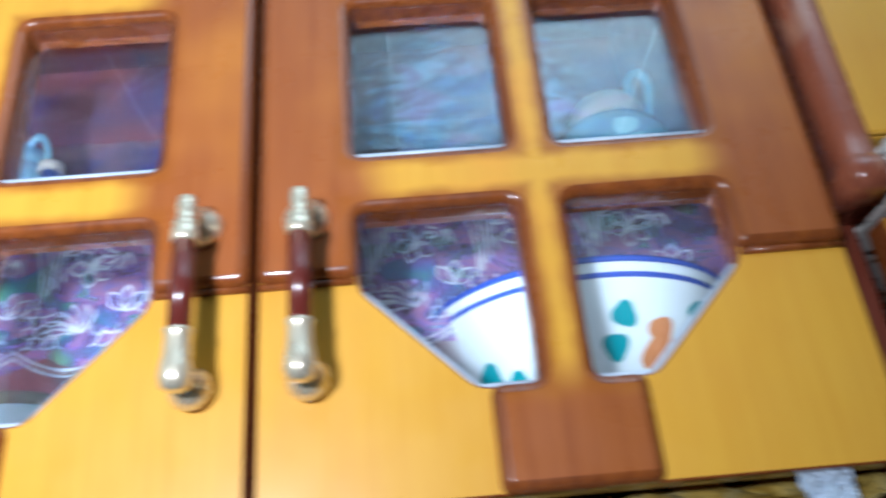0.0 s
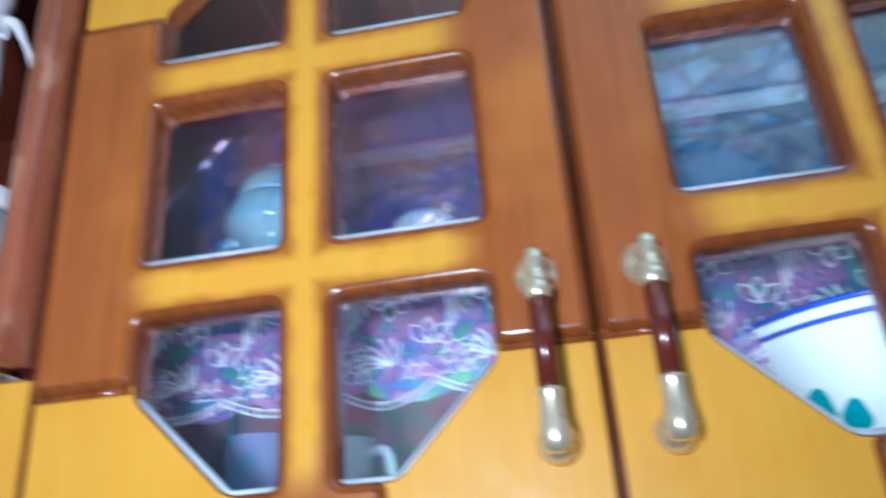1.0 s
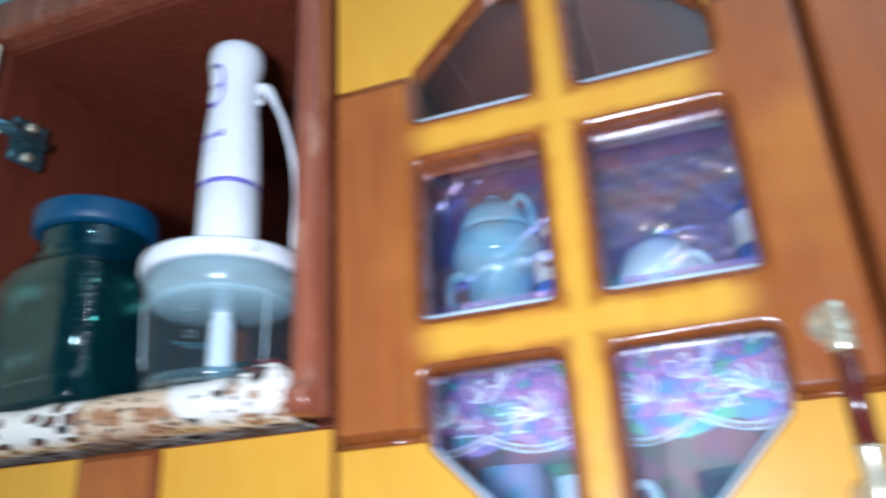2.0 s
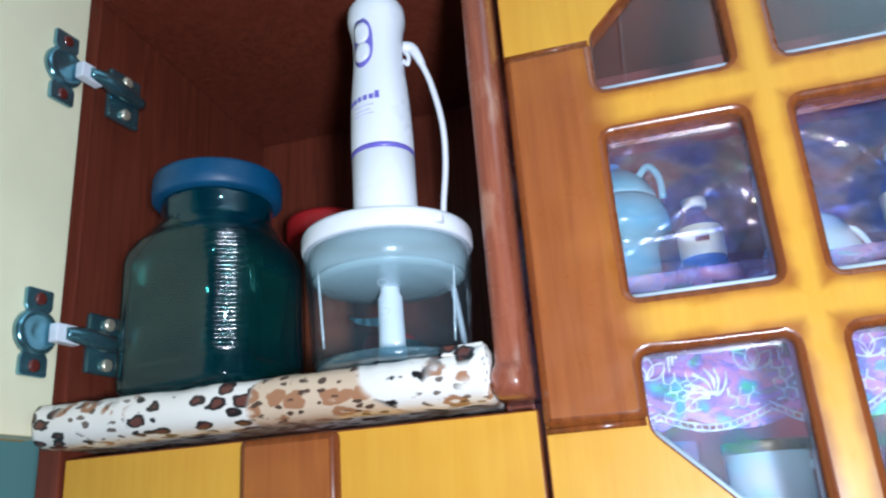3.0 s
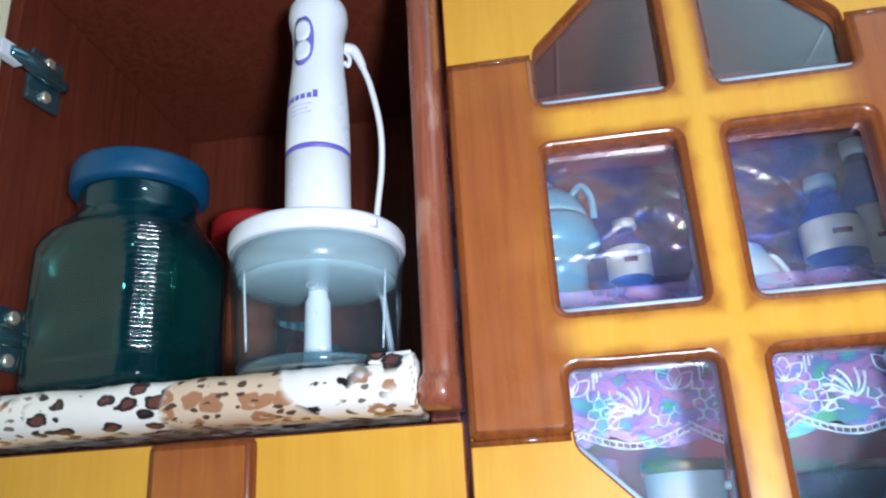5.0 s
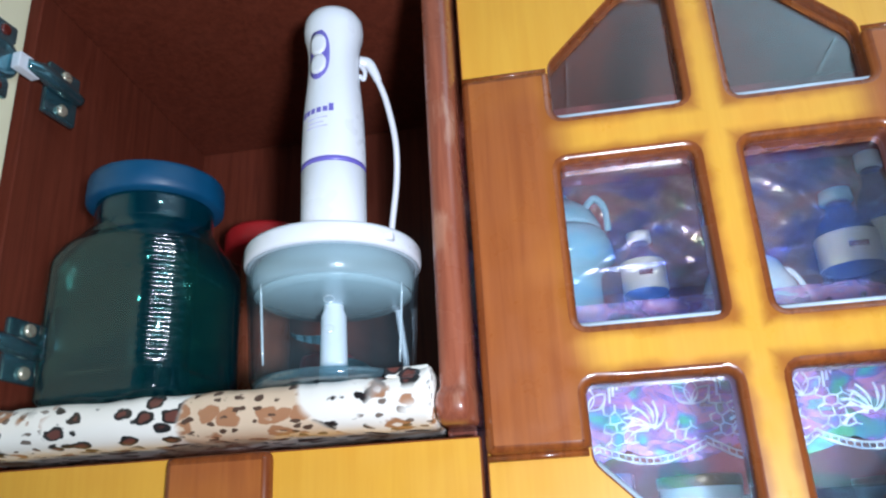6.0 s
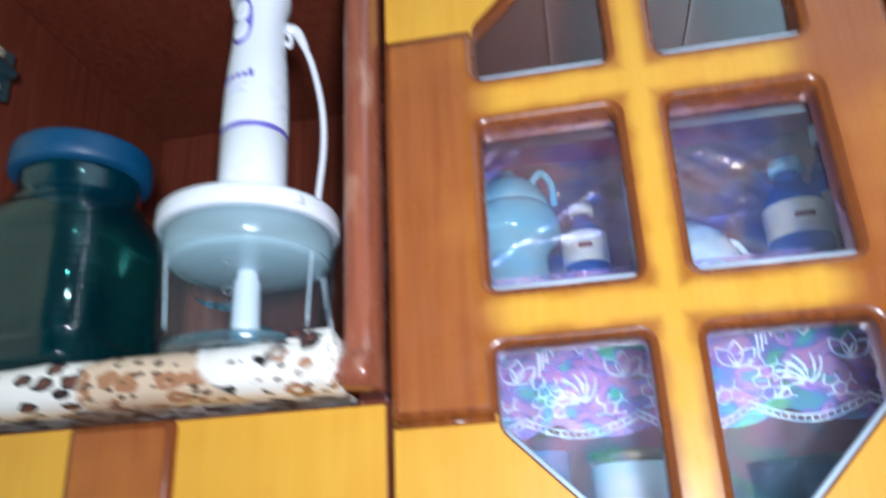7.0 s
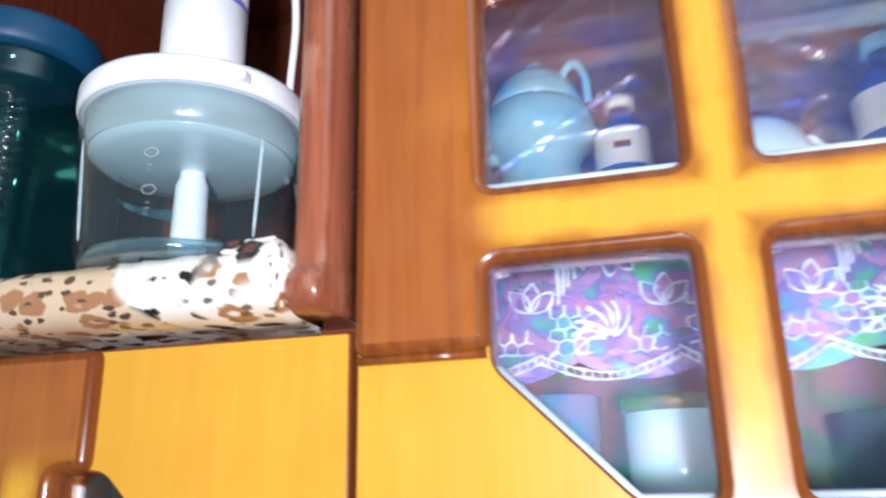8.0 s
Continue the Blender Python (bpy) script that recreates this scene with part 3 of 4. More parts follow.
# ---- open bay: shelf board in leopard vinyl ----
def leopard_shelf(x0, x1, label):
    ob = thing("covered_shelf", ((x0 + x1) / 2, 0.1155, 1.648), label, "shelf", "covered shelves")
    bm = bmesh.new()
    half, nx = (x1 - x0) / 2, 90
    prof = [(0.165, 0.0), (0.05, 0.0), (-0.08, 0.0), (-0.110, -0.001), (-0.132, -0.0015), (-0.140, 0.001), (-0.1445, 0.006), (-0.1455, 0.014), (-0.1440, 0.021), (-0.1400, 0.0255), (-0.134, 0.0270), (-0.10, 0.0265), (0.05, 0.0262), (0.165, 0.0262)]
    rows = []
    for i in range(nx + 1):
        x = -half + 2 * half * i / nx
        end = max(0.0, (x - half + 0.022) / 0.022)
        row = []
        for k, (y, z) in enumerate(prof):
            w = 0.0011 * noise.noise((x * 38 + k * 0.25, k * 0.4, 1)) + 0.0006 * noise.noise((x * 120, k * 0.7, 5)) + 0.0016 * min(1.0, end) * noise.noise((x * 210, k * 0.5, 9))
            front = 1.0 if 3 < k < 11 else 0.0
            row.append(bm.verts.new((x, y - w * front - 0.001 * end * front, z + w * 1.2 * (1 if k > 1 else 0) + (0.004 * end * front if k > 6 else 0))))
        rows.append(row)
    for a, b in zip(rows, rows[1:]):
        for k in range(len(prof) - 1):
            bm.faces.new((a[k], a[k + 1], b[k + 1], b[k]))
        bm.faces.new((a[-1], a[0], b[0], b[-1]))
    bm.faces.new(rows[0])
    bm.faces.new(rows[-1])
    part("vinyl_cover", bm, M_LEOPARD, ob, smooth=True)
    fold = sheet(half - 0.026, half - 0.001, -0.003, 0.003, 40, 8, lambda x, z: -0.1405 + 0.30 * z + 0.0016 * noise.noise((x * 120, z * 160, 2)), None)
    bmesh.ops.transform(fold, matrix=Matrix.Translation((0, 0, 0.0285)), verts=fold.verts[:])
    bmesh.ops.solidify(fold, geom=fold.faces[:], thickness=0.0012)
    part("folded_corner", fold, M_LEOPARD, ob, "gathered corner of the vinyl", True)
    return ob


leopard_shelf(-0.6440, -0.3430, "shelf board wrapped in glossy leopard-print vinyl, slightly wrinkled")
leopard_shelf(0.3160, 0.6440, "shelf board in leopard-print vinyl under the far door")


def open_door(hinge, angle):
    """The bay's own door, swung open: cream laminate inside, stained outside, two sprung hinges."""
    door = thing("open_cabinet_door", (*hinge, 1.655), "opened cabinet door showing its cream laminate inner face", "cabinet door")
    door.rotation_euler = (0, 0, radians(angle))
    part("slab", box(0.0, 0.315, -0.020, 0.0, 0.0, 0.36, 0.0015), M_LAMINATE, door)
    part("outer_face", box(0.0, 0.315, -0.026, -0.0205, 0.0, 0.36, 0.002), M_YELLOW, door, "yellow stained outer face")
    for z in (0.068, 0.274):
        plate_bm = plate([fillet([(-0.0105, -0.030), (0.0105, -0.030), (0.0105, -0.017), (0.0065, -0.012), (0.0065, 0.012), (0.0105, 0.017), (0.0105, 0.030), (-0.0105, 0.030), (-0.0105, 0.017), (-0.0065, 0.012), (-0.0065, -0.012), (-0.0105, -0.017)], 0.002)], -0.0035, 0.0, 0.0006)
        bmesh.ops.transform(plate_bm, matrix=Matrix.Translation((0.0205, 0.0, z)) @ pose(0, 0, 0, 0, 0, 180), verts=plate_bm.verts[:])
        hinge_part = part("hinge", plate_bm, M_STEEL, door, "steel sprung hinge")
        part("hinge_cup", lathe([(0.0165, 0.0005), (0.0165, 0.0030), (0.0150, 0.0052), (0.0125, 0.0060), (0.0110, 0.0045), (0.0040, 0.0040)], (0.0205, 0, z), "y", 32), M_STEEL, hinge_part, "round steel hinge cup", True)
        for dz in (-0.023, 0.023):
            part("screw", lathe([(0.0046, 0.0034), (0.0044, 0.0046), (0.0030, 0.0054), (0.0010, 0.0050)], (0.0205, 0, z + dz), "y", 16), M_ROD, hinge_part, "dark countersunk screw", True)
        part("hinge_block", box(-0.006, 0.014, 0.0062, 0.0142, z - 0.0065, z + 0.0065, 0.0012), M_WHITE, hinge_part, "white plastic hinge block")
        part("hinge_arm", tube(bend([(0.006, 0.0120, z), (-0.006, 0.0150, z), (-0.018, 0.0150, z - 0.001), (-0.034, 0.0130, z - 0.001), (-0.048, 0.0120, z - 0.001)], 5), [0.0048 + 0.0022 * math.sin(i * 0.16) for i in range(21)], 12), M_STEEL, hinge_part, "curved steel hinge arm", True)
        part("mounting_plate", box(-0.052, -0.020, 0.0010, 0.0065, z - 0.022, z + 0.022, 0.002), M_STEEL, hinge_part, "steel mounting plate")
        for dz in (-0.015, 0.015):
            part("screw", lathe([(0.0050, 0.0066), (0.0050, 0.0088), (0.0034, 0.0102), (0.0012, 0.0098)], (-0.036, 0, z + dz), "y", 14), M_METAL, hinge_part, "bright screw head", True)
    return door


open_door((-0.6445, -0.012), -99)


# ---- things in the open bay ----
def storage_jar(at):
    jar = thing("storage_jar", at, "teal translucent square jar with ribbed corner and blue lid", "jar")
    jar.rotation_euler = (0, 0, radians(-6))
    bm = bmesh.new()
    seg = 96
    prof = [(0.042, 0.0), (0.0485, 0.001), (0.0510, 0.006), (0.0515, 0.018), (0.0515, 0.096), (0.0508, 0.103), (0.0485, 0.111), (0.0440, 0.118), (0.0425, 0.1225), (0.0405, 0.128), (0.0405, 0.145)]
    fine = []
    for (r0, h0), (r1, h1) in zip(prof, prof[1:]):
        n = max(1, round((h1 - h0) / 0.0010))
        fine += [(r0 + (r1 - r0) * k / n, h0 + (h1 - h0) * k / n) for k in range(n)]
    fine.append(prof[-1])
    rings = []
    for r, h in fine:
        ring = []
        sq = max(0.0, min(1.0, (0.128 - h) / 0.03)) * min(1.0, 0.3 + h / 0.01)
        for i in range(seg):
            a = 2 * math.pi * i / seg
            c, s = math.cos(a), math.sin(a)
            p = 2 + 3.4 * sq
            k = (abs(c) ** p + abs(s) ** p) ** (-1 / p)
            rr = r * k
            off = abs(math.degrees(a) - 313)
            if off < 13 and 0.020 < h < 0.110:
                fade = min(1, (13 - off) / 3) * min(1, (h - 0.020) / 0.004, (0.110 - h) / 0.006)
                flat = r * 1.16 / math.cos(a - radians(307))
                rr += fade * (min(rr, flat) - rr + 0.0016 * math.sin(h * 2 * math.pi / 0.0058))
            for q in range(4):
                e = a - radians(q * 90)
                side = math.cos(e)
                if side > 0.86 and 0.018 < h < 0.088:
                    rr -= 0.0026 * min(1, (side - 0.86) / 0.03) * min(1, (h - 0.018) / 0.004, (0.088 - h) / 0.004)
            ring.append(bm.verts.new((rr * c, rr * s, h)))
        rings.append(ring)
    inner = []
    for r, h in [(0.0385, 0.145), (0.0385, 0.125), (0.046, 0.108), (0.0495, 0.094), (0.0495, 0.006), (0.041, 0.004)]:
        sq = max(0.0, min(1.0, (0.128 - h) / 0.03))
        p = 2 + 3.4 * sq
        inner.append([bm.verts.new((0.965 * r * (abs(math.cos(2 * math.pi * i / seg)) ** p + abs(math.sin(2 * math.pi * i / seg)) ** p) ** (-1 / p) * math.cos(2 * math.pi * i / seg),
                                    0.965 * r * (abs(math.cos(2 * math.pi * i / seg)) ** p + abs(math.sin(2 * math.pi * i / seg)) ** p) ** (-1 / p) * math.sin(2 * math.pi * i / seg), h)) for i in range(seg)])
    rings += inner
    for a, b in zip(rings, rings[1:]):
        for i in range(seg):
            j = (i + 1) % seg
            bm.faces.new((a[i], a[j], b[j], b[i]))
    bm.faces.new(rings[0])
    bm.faces.new(rings[-1])
    part("jar_body", bm, M_JAR, jar, "teal translucent ribbed body", True)
    part("lid", lathe([(0.040, 0.1455), (0.0455, 0.1458), (0.0474, 0.1475), (0.0478, 0.155), (0.0475, 0.1625), (0.0465, 0.1655), (0.0430, 0.1672), (0.0410, 0.1662), (0.02, 0.1662)], segments=64), M_JARLID, jar, "blue screw lid", True)
    return jar


storage_jar((-0.5490, 0.030, 1.6745))


def chopper(at):
    """A hand blender standing on its chopping bowl."""
    ob = thing("hand_blender_chopper", at, "white and violet hand blender standing on a clear chopping bowl", "hand blender")
    bowl = part("bowl", lathe([(0.030, 0.0020), (0.046, 0.0004), (0.0495, 0.003), (0.0508, 0.008), (0.0550, 0.0755), (0.0556, 0.0775), (0.0540, 0.0775), (0.0494, 0.010), (0.046, 0.0070), (0.02, 0.0070)], segments=72), M_CLEAR, ob, "clear plastic chopping bowl", True)
    bowl.visible_shadow = False
    marks = bmesh.new()
    for z in (0.026, 0.043):
        r = 0.0512 + (z - 0.01) * 0.062
        add_tube(marks, [(r * math.cos(a), r * math.sin(a), z + 0.0021 * math.sin(t)) for a, t in [(radians(-76) + 0.0030 / r * math.cos(radians(t)), radians(t)) for t in range(0, 361, 20)]], 0.00017, 5, False)
        for k in (-0.0085, -0.006):
            add_tube(marks, [(r * math.cos(radians(-76) + d), r * math.sin(radians(-76) + d), z + k) for d in (-0.02, 0.0, 0.02)], 0.00014, 5)
    part("measure_mark", marks, M_PALE_LINE, bowl, "embossed measuring rings")
    # thin pale tubes stand in for the bowl wall's upright highlights
    for deg in (-128, -22):
        glint = part("bowl_glint", tube([((0.0494 + (z - 0.01) * 0.065) * math.cos(radians(deg)), (0.0494 + (z - 0.01) * 0.065) * math.sin(radians(deg)), z) for z in (0.011, 0.020, 0.035, 0.050, 0.060)], [0.0005, 0.0008, 0.0008, 0.0007, 0.0004], 8), M_PALE_LINE, bowl, "pale line standing in for a highlight on the bowl wall", True)
        glint.visible_shadow = False
    part("foot_ring", lathe([(0.040, 0.0), (0.0475, 0.0), (0.0488, 0.0025), (0.0482, 0.0055), (0.044, 0.0062), (0.040, 0.0050)], segments=64), M_FOOT, bowl, "thick clear foot", True)
    lid = part("lid", lathe([(0.0540, 0.0780), (0.0562, 0.0785), (0.0568, 0.0805), (0.0568, 0.0885), (0.0556, 0.0908), (0.052, 0.0917), (0.050, 0.0902), (0.024, 0.0912), (0.0222, 0.0945), (0.018, 0.0945)], segments=72), M_WHITE, ob, "white plastic bowl lid", True)
    part("lid_dish", lathe([(0.0528, 0.0775), (0.0520, 0.0690), (0.0508, 0.0635), (0.0482, 0.0595), (0.0425, 0.0570), (0.0320, 0.0555), (0.0220, 0.0550), (0.0100, 0.0548)], segments=64), M_MILKY, lid, "milky inner dish of the lid", True)
    part("dish_rim", lathe([(0.0440, 0.0568), (0.0495, 0.0592), (0.0500, 0.0605), (0.0480, 0.0604), (0.0438, 0.0580)], segments=64), M_MILKY, lid, "thicker milky lower edge", True)
    part("latch", box(0.042, 0.048, -0.0385, -0.032, 0.081, 0.086, 0.001), M_WHITE, lid)
    part("blade_shaft", lathe([(0.0088, 0.0072), (0.0090, 0.012), (0.0086, 0.016), (0.0080, 0.048), (0.0064, 0.052), (0.0060, 0.074), (0.0052, 0.077)], segments=28), M_SHAFT, ob, "white blade shaft", True)
    blade = bmesh.new()
    for a, z in ((20, 0.016), (200, 0.030)):
        q = [Vector((math.cos(radians(a + i * 9)) * (0.008 + 0.006 * i), math.sin(radians(a + i * 9)) * (0.008 + 0.006 * i), z)) for i in range(6)]
        for i in range(5):
            w0, w1 = 0.006 - 0.0009 * i, 0.006 - 0.0009 * (i + 1)
            blade.faces.new([blade.verts.new(p) for p in (q[i], q[i + 1], q[i + 1] + Vector((0, 0, w1)), q[i] + Vector((0, 0, w0)))])
    bmesh.ops.solidify(blade, geom=blade.faces[:], thickness=0.0008)
    part("blade", blade, M_STEEL, ob, "steel chopping blade")
    part("motor_handle", lathe([(0.0205, 0.0947), (0.0217, 0.0965), (0.0219, 0.1480), (0.0215, 0.1485)], segments=56), M_WHITE, ob, "white lower sleeve", True)
    part("band", lathe([(0.0214, 0.1487), (0.0219, 0.1490), (0.0219, 0.1520), (0.0214, 0.1523)], segments=56), M_PURPLE, ob, "violet ring", True)
    upper = part("grip", lathe([(0.0214, 0.1525), (0.0219, 0.1534), (0.0218, 0.1682), (0.0212, 0.1861), (0.0200, 0.2041), (0.0186, 0.2193), (0.0180, 0.231), (0.0182, 0.2426), (0.0194, 0.2516), (0.0209, 0.257), (0.0214, 0.2624), (0.0209, 0.2696), (0.0183, 0.2745), (0.0122, 0.2772), (0.0038, 0.2785)], segments=56), M_WHITE, ob, "white tapered grip", True)

    def radius_at(z):
        return np.interp(z, [0.1534, 0.1682, 0.1861, 0.2041, 0.2193, 0.231, 0.2426, 0.2516], [0.0219, 0.0218, 0.0212, 0.0200, 0.0186, 0.0180, 0.0182, 0.0194])

    def on_grip(u, z, lift):
        a = radians(-90 - 19) + u / 0.0205
        r = radius_at(z) + lift
        return (r * math.cos(a), r * math.sin(a), z)

    def patch(outline, lift, inner=None):
        """A thin inlay that follows the grip, from a (u, z) outline round its own middle."""
        bm = bmesh.new()
        cu, cz = sum(p[0] for p in outline) / len(outline), sum(p[1] for p in outline) / len(outline)
        rings = [[bm.verts.new(on_grip(cu + (u - cu) * k, cz + (z - cz) * k, lf)) for u, z in outline] for k, lf in ((1.02, -0.0006), (1.0, lift), (0.66, lift * 1.1), (0.33, lift * 1.15), (0.02, lift * 1.15))]
        for a, b in zip(rings, rings[1:]):
            for i in range(len(outline)):
                j = (i + 1) % len(outline)
                bm.faces.new((a[i], a[j], b[j], b[i]))
        bm.faces.new(rings[-1])
        return bm

    def oval(cz, ru, rz, n=28):
        return [(ru * math.cos(2 * math.pi * i / n), cz + rz * math.copysign(abs(math.sin(2 * math.pi * i / n)) ** 0.75, math.sin(2 * math.pi * i / n))) for i in range(n)]

    part("button_surround", patch(oval(0.2346, 0.0095, 0.0200), 0.0006), M_PURPLE, upper, "violet oval button surround", True)
    for z in (0.2422, 0.2265):
        part("button", patch(oval(z, 0.0068, 0.0078), 0.0018), M_WHITE, upper, "round white push button", True)
    for i, (u, tall) in enumerate(((-0.0125, 0.0040), (-0.0080, 0.0038), (-0.0035, 0.0038), (0.0010, 0.0038), (0.0055, 0.0038), (0.0095, 0.0058))):
        part("logo_bar", patch([(u, 0.1861), (u + 0.0031, 0.1861), (u + 0.0031, 0.1861 + tall), (u, 0.1861 + tall)], 0.0003), M_PURPLE, upper)
    for z, w, s in ((0.1812, 0.0075, 0.001), (0.1776, 0.006, 0.0), (0.1745, 0.0075, 0.001)):
        part("print_line", patch([(s - w, z), (s + w, z), (s + w, z + 0.0009), (s - w, z + 0.0009)], 0.0003), M_BUTTON, upper)
    plug = bend([(0.0179, 0.006, 0.2391), (0.0235, 0.007, 0.2382), (0.0273, 0.008, 0.2319), (0.0301, 0.010, 0.2247)], 6)
    part("cord_sleeve", tube(plug, [0.0052 - 0.0024 * i / (len(plug) - 1) for i in range(len(plug))], 12), M_WHITE, ob, "white cord sleeve", True)
    part("hang_loop", tube(bend([(0.0188, 0.003, 0.2355), (0.0221, 0.003, 0.2292), (0.0211, 0.003, 0.2229), (0.0183, 0.003, 0.2265)], 6), 0.0016, 8), M_WHITE, ob, "", True)
    part("power_cord", tube(bend([(0.0291, 0.010, 0.2274), (0.0343, 0.016, 0.2104), (0.0384, 0.024, 0.1817), (0.0362, 0.034, 0.1547), (0.0291, 0.044, 0.115), (0.0282, 0.056, 0.080), (0.0320, 0.0675, 0.030), (0.0320, 0.072, 0.0035)], 12), 0.0023, 10), M_WHITE, ob, "white power cord", True)
    return ob


chopper((-0.4092, 0.010, 1.6750))

can = thing("red_lidded_canister", (-0.530, 0.195, 1.6742), "small canister with a red lid behind the jar", "canister")
part("canister_body", lathe([(0.018, 0), (0.022, 0.002), (0.023, 0.01), (0.023, 0.166), (0.021, 0.170)]), M_POST, can, "", True)
part("lid", lathe([(0.034, 0.1705), (0.038, 0.171), (0.0385, 0.188), (0.036, 0.192), (0.02, 0.1925)]), M_RED, can, "red plastic lid", True)
can = thing("red_printed_pot", (-0.452, 0.135, 1.6742), "small pot with a red and cream print", "pot")
part("pot_body", lathe([(0.018, 0), (0.021, 0.002), (0.022, 0.05), (0.020, 0.054)]), M_RED, can, "", True)
part("pot_label", lathe([(0.0222, 0.012), (0.0224, 0.0125), (0.0224, 0.028), (0.0222, 0.0285)]), M_LABEL, can)


# ---- behind the glass: upper level ----
SHELF = 1.7282


def samovar_pot(at):
    ob = thing("ceramic_urn", at, "pale blue ceramic urn with spout and looped handle", "urn")
    part("urn_body", lathe([(0.028, 0), (0.035, 0.001), (0.036, 0.006), (0.030, 0.012), (0.0255, 0.020), (0.0250, 0.046), (0.028, 0.052), (0.0365, 0.057), (0.0378, 0.062), (0.0365, 0.069), (0.034, 0.076), (0.030, 0.080)]), M_CERAMIC, ob, "", True)
    part("lid", lathe([(0.0295, 0.0805), (0.0300, 0.083), (0.0255, 0.093), (0.016, 0.101), (0.007, 0.1045), (0.006, 0.108), (0.003, 0.110)]), M_CERAMIC, ob, "domed lid with knob", True)
    part("spout", tube(bend([(-0.020, -0.008, 0.052), (-0.033, -0.012, 0.050), (-0.038, -0.013, 0.042), (-0.037, -0.013, 0.030)], 6), [0.004] * 19, 10), M_CERAMIC, ob, "", True)
    part("handle", tube(bend([(0.017, -0.014, 0.092), (0.026, -0.018, 0.098), (0.033, -0.018, 0.090), (0.034, -0.014, 0.076)], 6), 0.0026, 8), M_CERAMIC, ob, "", True)
    part("base_handle", tube(bend([(-0.022, -0.010, 0.030), (-0.038, -0.014, 0.022), (-0.042, -0.014, 0.008), (-0.026, -0.012, 0.004)], 6), 0.0018, 8), M_CERAMIC, ob, "", True)
    return ob


samovar_pot((-0.257, 0.198, SHELF)).scale = (1.12, 1.12, 1.32)


def bottle(at, radius, height, label, label_band, cap):
    ob = thing("small_bottle", at, label, "bottle", "small bottles")
    part("bottle_body", lathe([(radius * 0.8, 0), (radius, 0.002), (radius, height * 0.62), (radius * 0.85, height * 0.72), (radius * 0.45, height * 0.82), (radius * 0.42, height * 0.9)]), M_BOTTLE, ob, "", True)
    part("bottle_label", lathe([(radius * 1.01, label_band[0]), (radius * 1.02, label_band[0] + 0.0005), (radius * 1.02, label_band[1]), (radius * 1.01, label_band[1] + 0.0005)]), M_LABEL, ob, "beige paper label")
    mark = part("label_mark", box(-radius * 0.3, radius * 0.3, -radius * 1.06, -radius * 0.9, (label_band[0] * 0.5 + label_band[1] * 0.5) - 0.002, (label_band[0] * 0.5 + label_band[1] * 0.5) + 0.002, 0), M_ROD, ob)
    part("cap", lathe([(radius * 0.5, height * 0.9 + 0.0005), (radius * 0.55, height * 0.91), (radius * 0.55, height * 0.995), (radius * 0.4, height)]), cap, ob, "", True)
    return ob


bottle((-0.199, 0.150, SHELF), 0.017, 0.082, "small blue glass bottle with beige label beside the urn", (0.032, 0.056), M_LABEL)
bottle((-0.040, 0.165, SHELF), 0.023, 0.106, "small blue glass bottle with a beige label", (0.040, 0.066), M_CERAMIC)
bottle((0.004, 0.195, SHELF), 0.019, 0.150, "tall pale bottle behind the small ones", (0.030, 0.085), M_MUG)

dome = thing("lidded_dish", (-0.120, 0.165, SHELF), "white porcelain dish with domed lid and loop", "dish")
part("dish", lathe([(0.030, 0), (0.034, 0.001), (0.052, 0.009), (0.053, 0.0105), (0.034, 0.006), (0.02, 0.005)]), M_MUG, dome, "", True)
part("dome", lathe([(0.036, 0.0065), (0.038, 0.008), (0.036, 0.026), (0.027, 0.044), (0.013, 0.054), (0.004, 0.056)]), M_MUG, dome, "domed lid", True)
dome.scale = (1.0, 1.0, 1.12)
part("loop", tube(bend([(0.014, -0.01, 0.034), (0.030, -0.012, 0.036), (0.040, -0.012, 0.020), (0.044, -0.012, 0.0105)], 6), 0.0022, 8), M_MUG, dome, "", True)

bowl2 = thing("upturned_bowl", (0.092, 0.172, SHELF), "rippled blue glass bowl standing upside down", "bowl")
part("bowl_body", lathe([(0.059, 0), (0.061, 0.001), (0.060, 0.015), (0.053, 0.046), (0.036, 0.072), (0.018, 0.081), (0.016, 0.085), (0.004, 0.085)]), M_BLUEBOWL, bowl2, "", True)

jug = thing("ceramic_sugar_pot", (0.226, 0.145, SHELF), "pale teal ceramic pot with beige lid and ring handle", "pot")
part("pot_body", lathe([(0.026, 0), (0.030, 0.001), (0.040, 0.016), (0.0455, 0.036), (0.044, 0.054), (0.036, 0.068), (0.027, 0.074)]), M_CERAMIC, jug, "", True)
part("lid", lathe([(0.028, 0.0745), (0.0295, 0.076), (0.028, 0.086), (0.021, 0.097), (0.011, 0.103), (0.003, 0.104)]), M_LABEL, jug, "beige domed lid", True)
part("handle", tube(bend([(0.020, -0.006, 0.090), (0.021, -0.008, 0.112), (0.029, -0.008, 0.121), (0.036, -0.008, 0.110), (0.034, -0.006, 0.090), (0.030, -0.004, 0.070)], 8), 0.0036, 10), M_CERAMIC, jug, "ring handle", True)
cup = thing("small_ceramic_bowl", (0.168, 0.150, SHELF), "small pale blue ceramic bowl", "bowl")
part("bowl_body", lathe([(0.012, 0), (0.015, 0.001), (0.024, 0.016), (0.027, 0.034), (0.0255, 0.034), (0.02, 0.012), (0.01, 0.006)]), M_CERAMIC, cup, "", True)

# ---- behind the glass: lower level ----
LOW = 1.5403


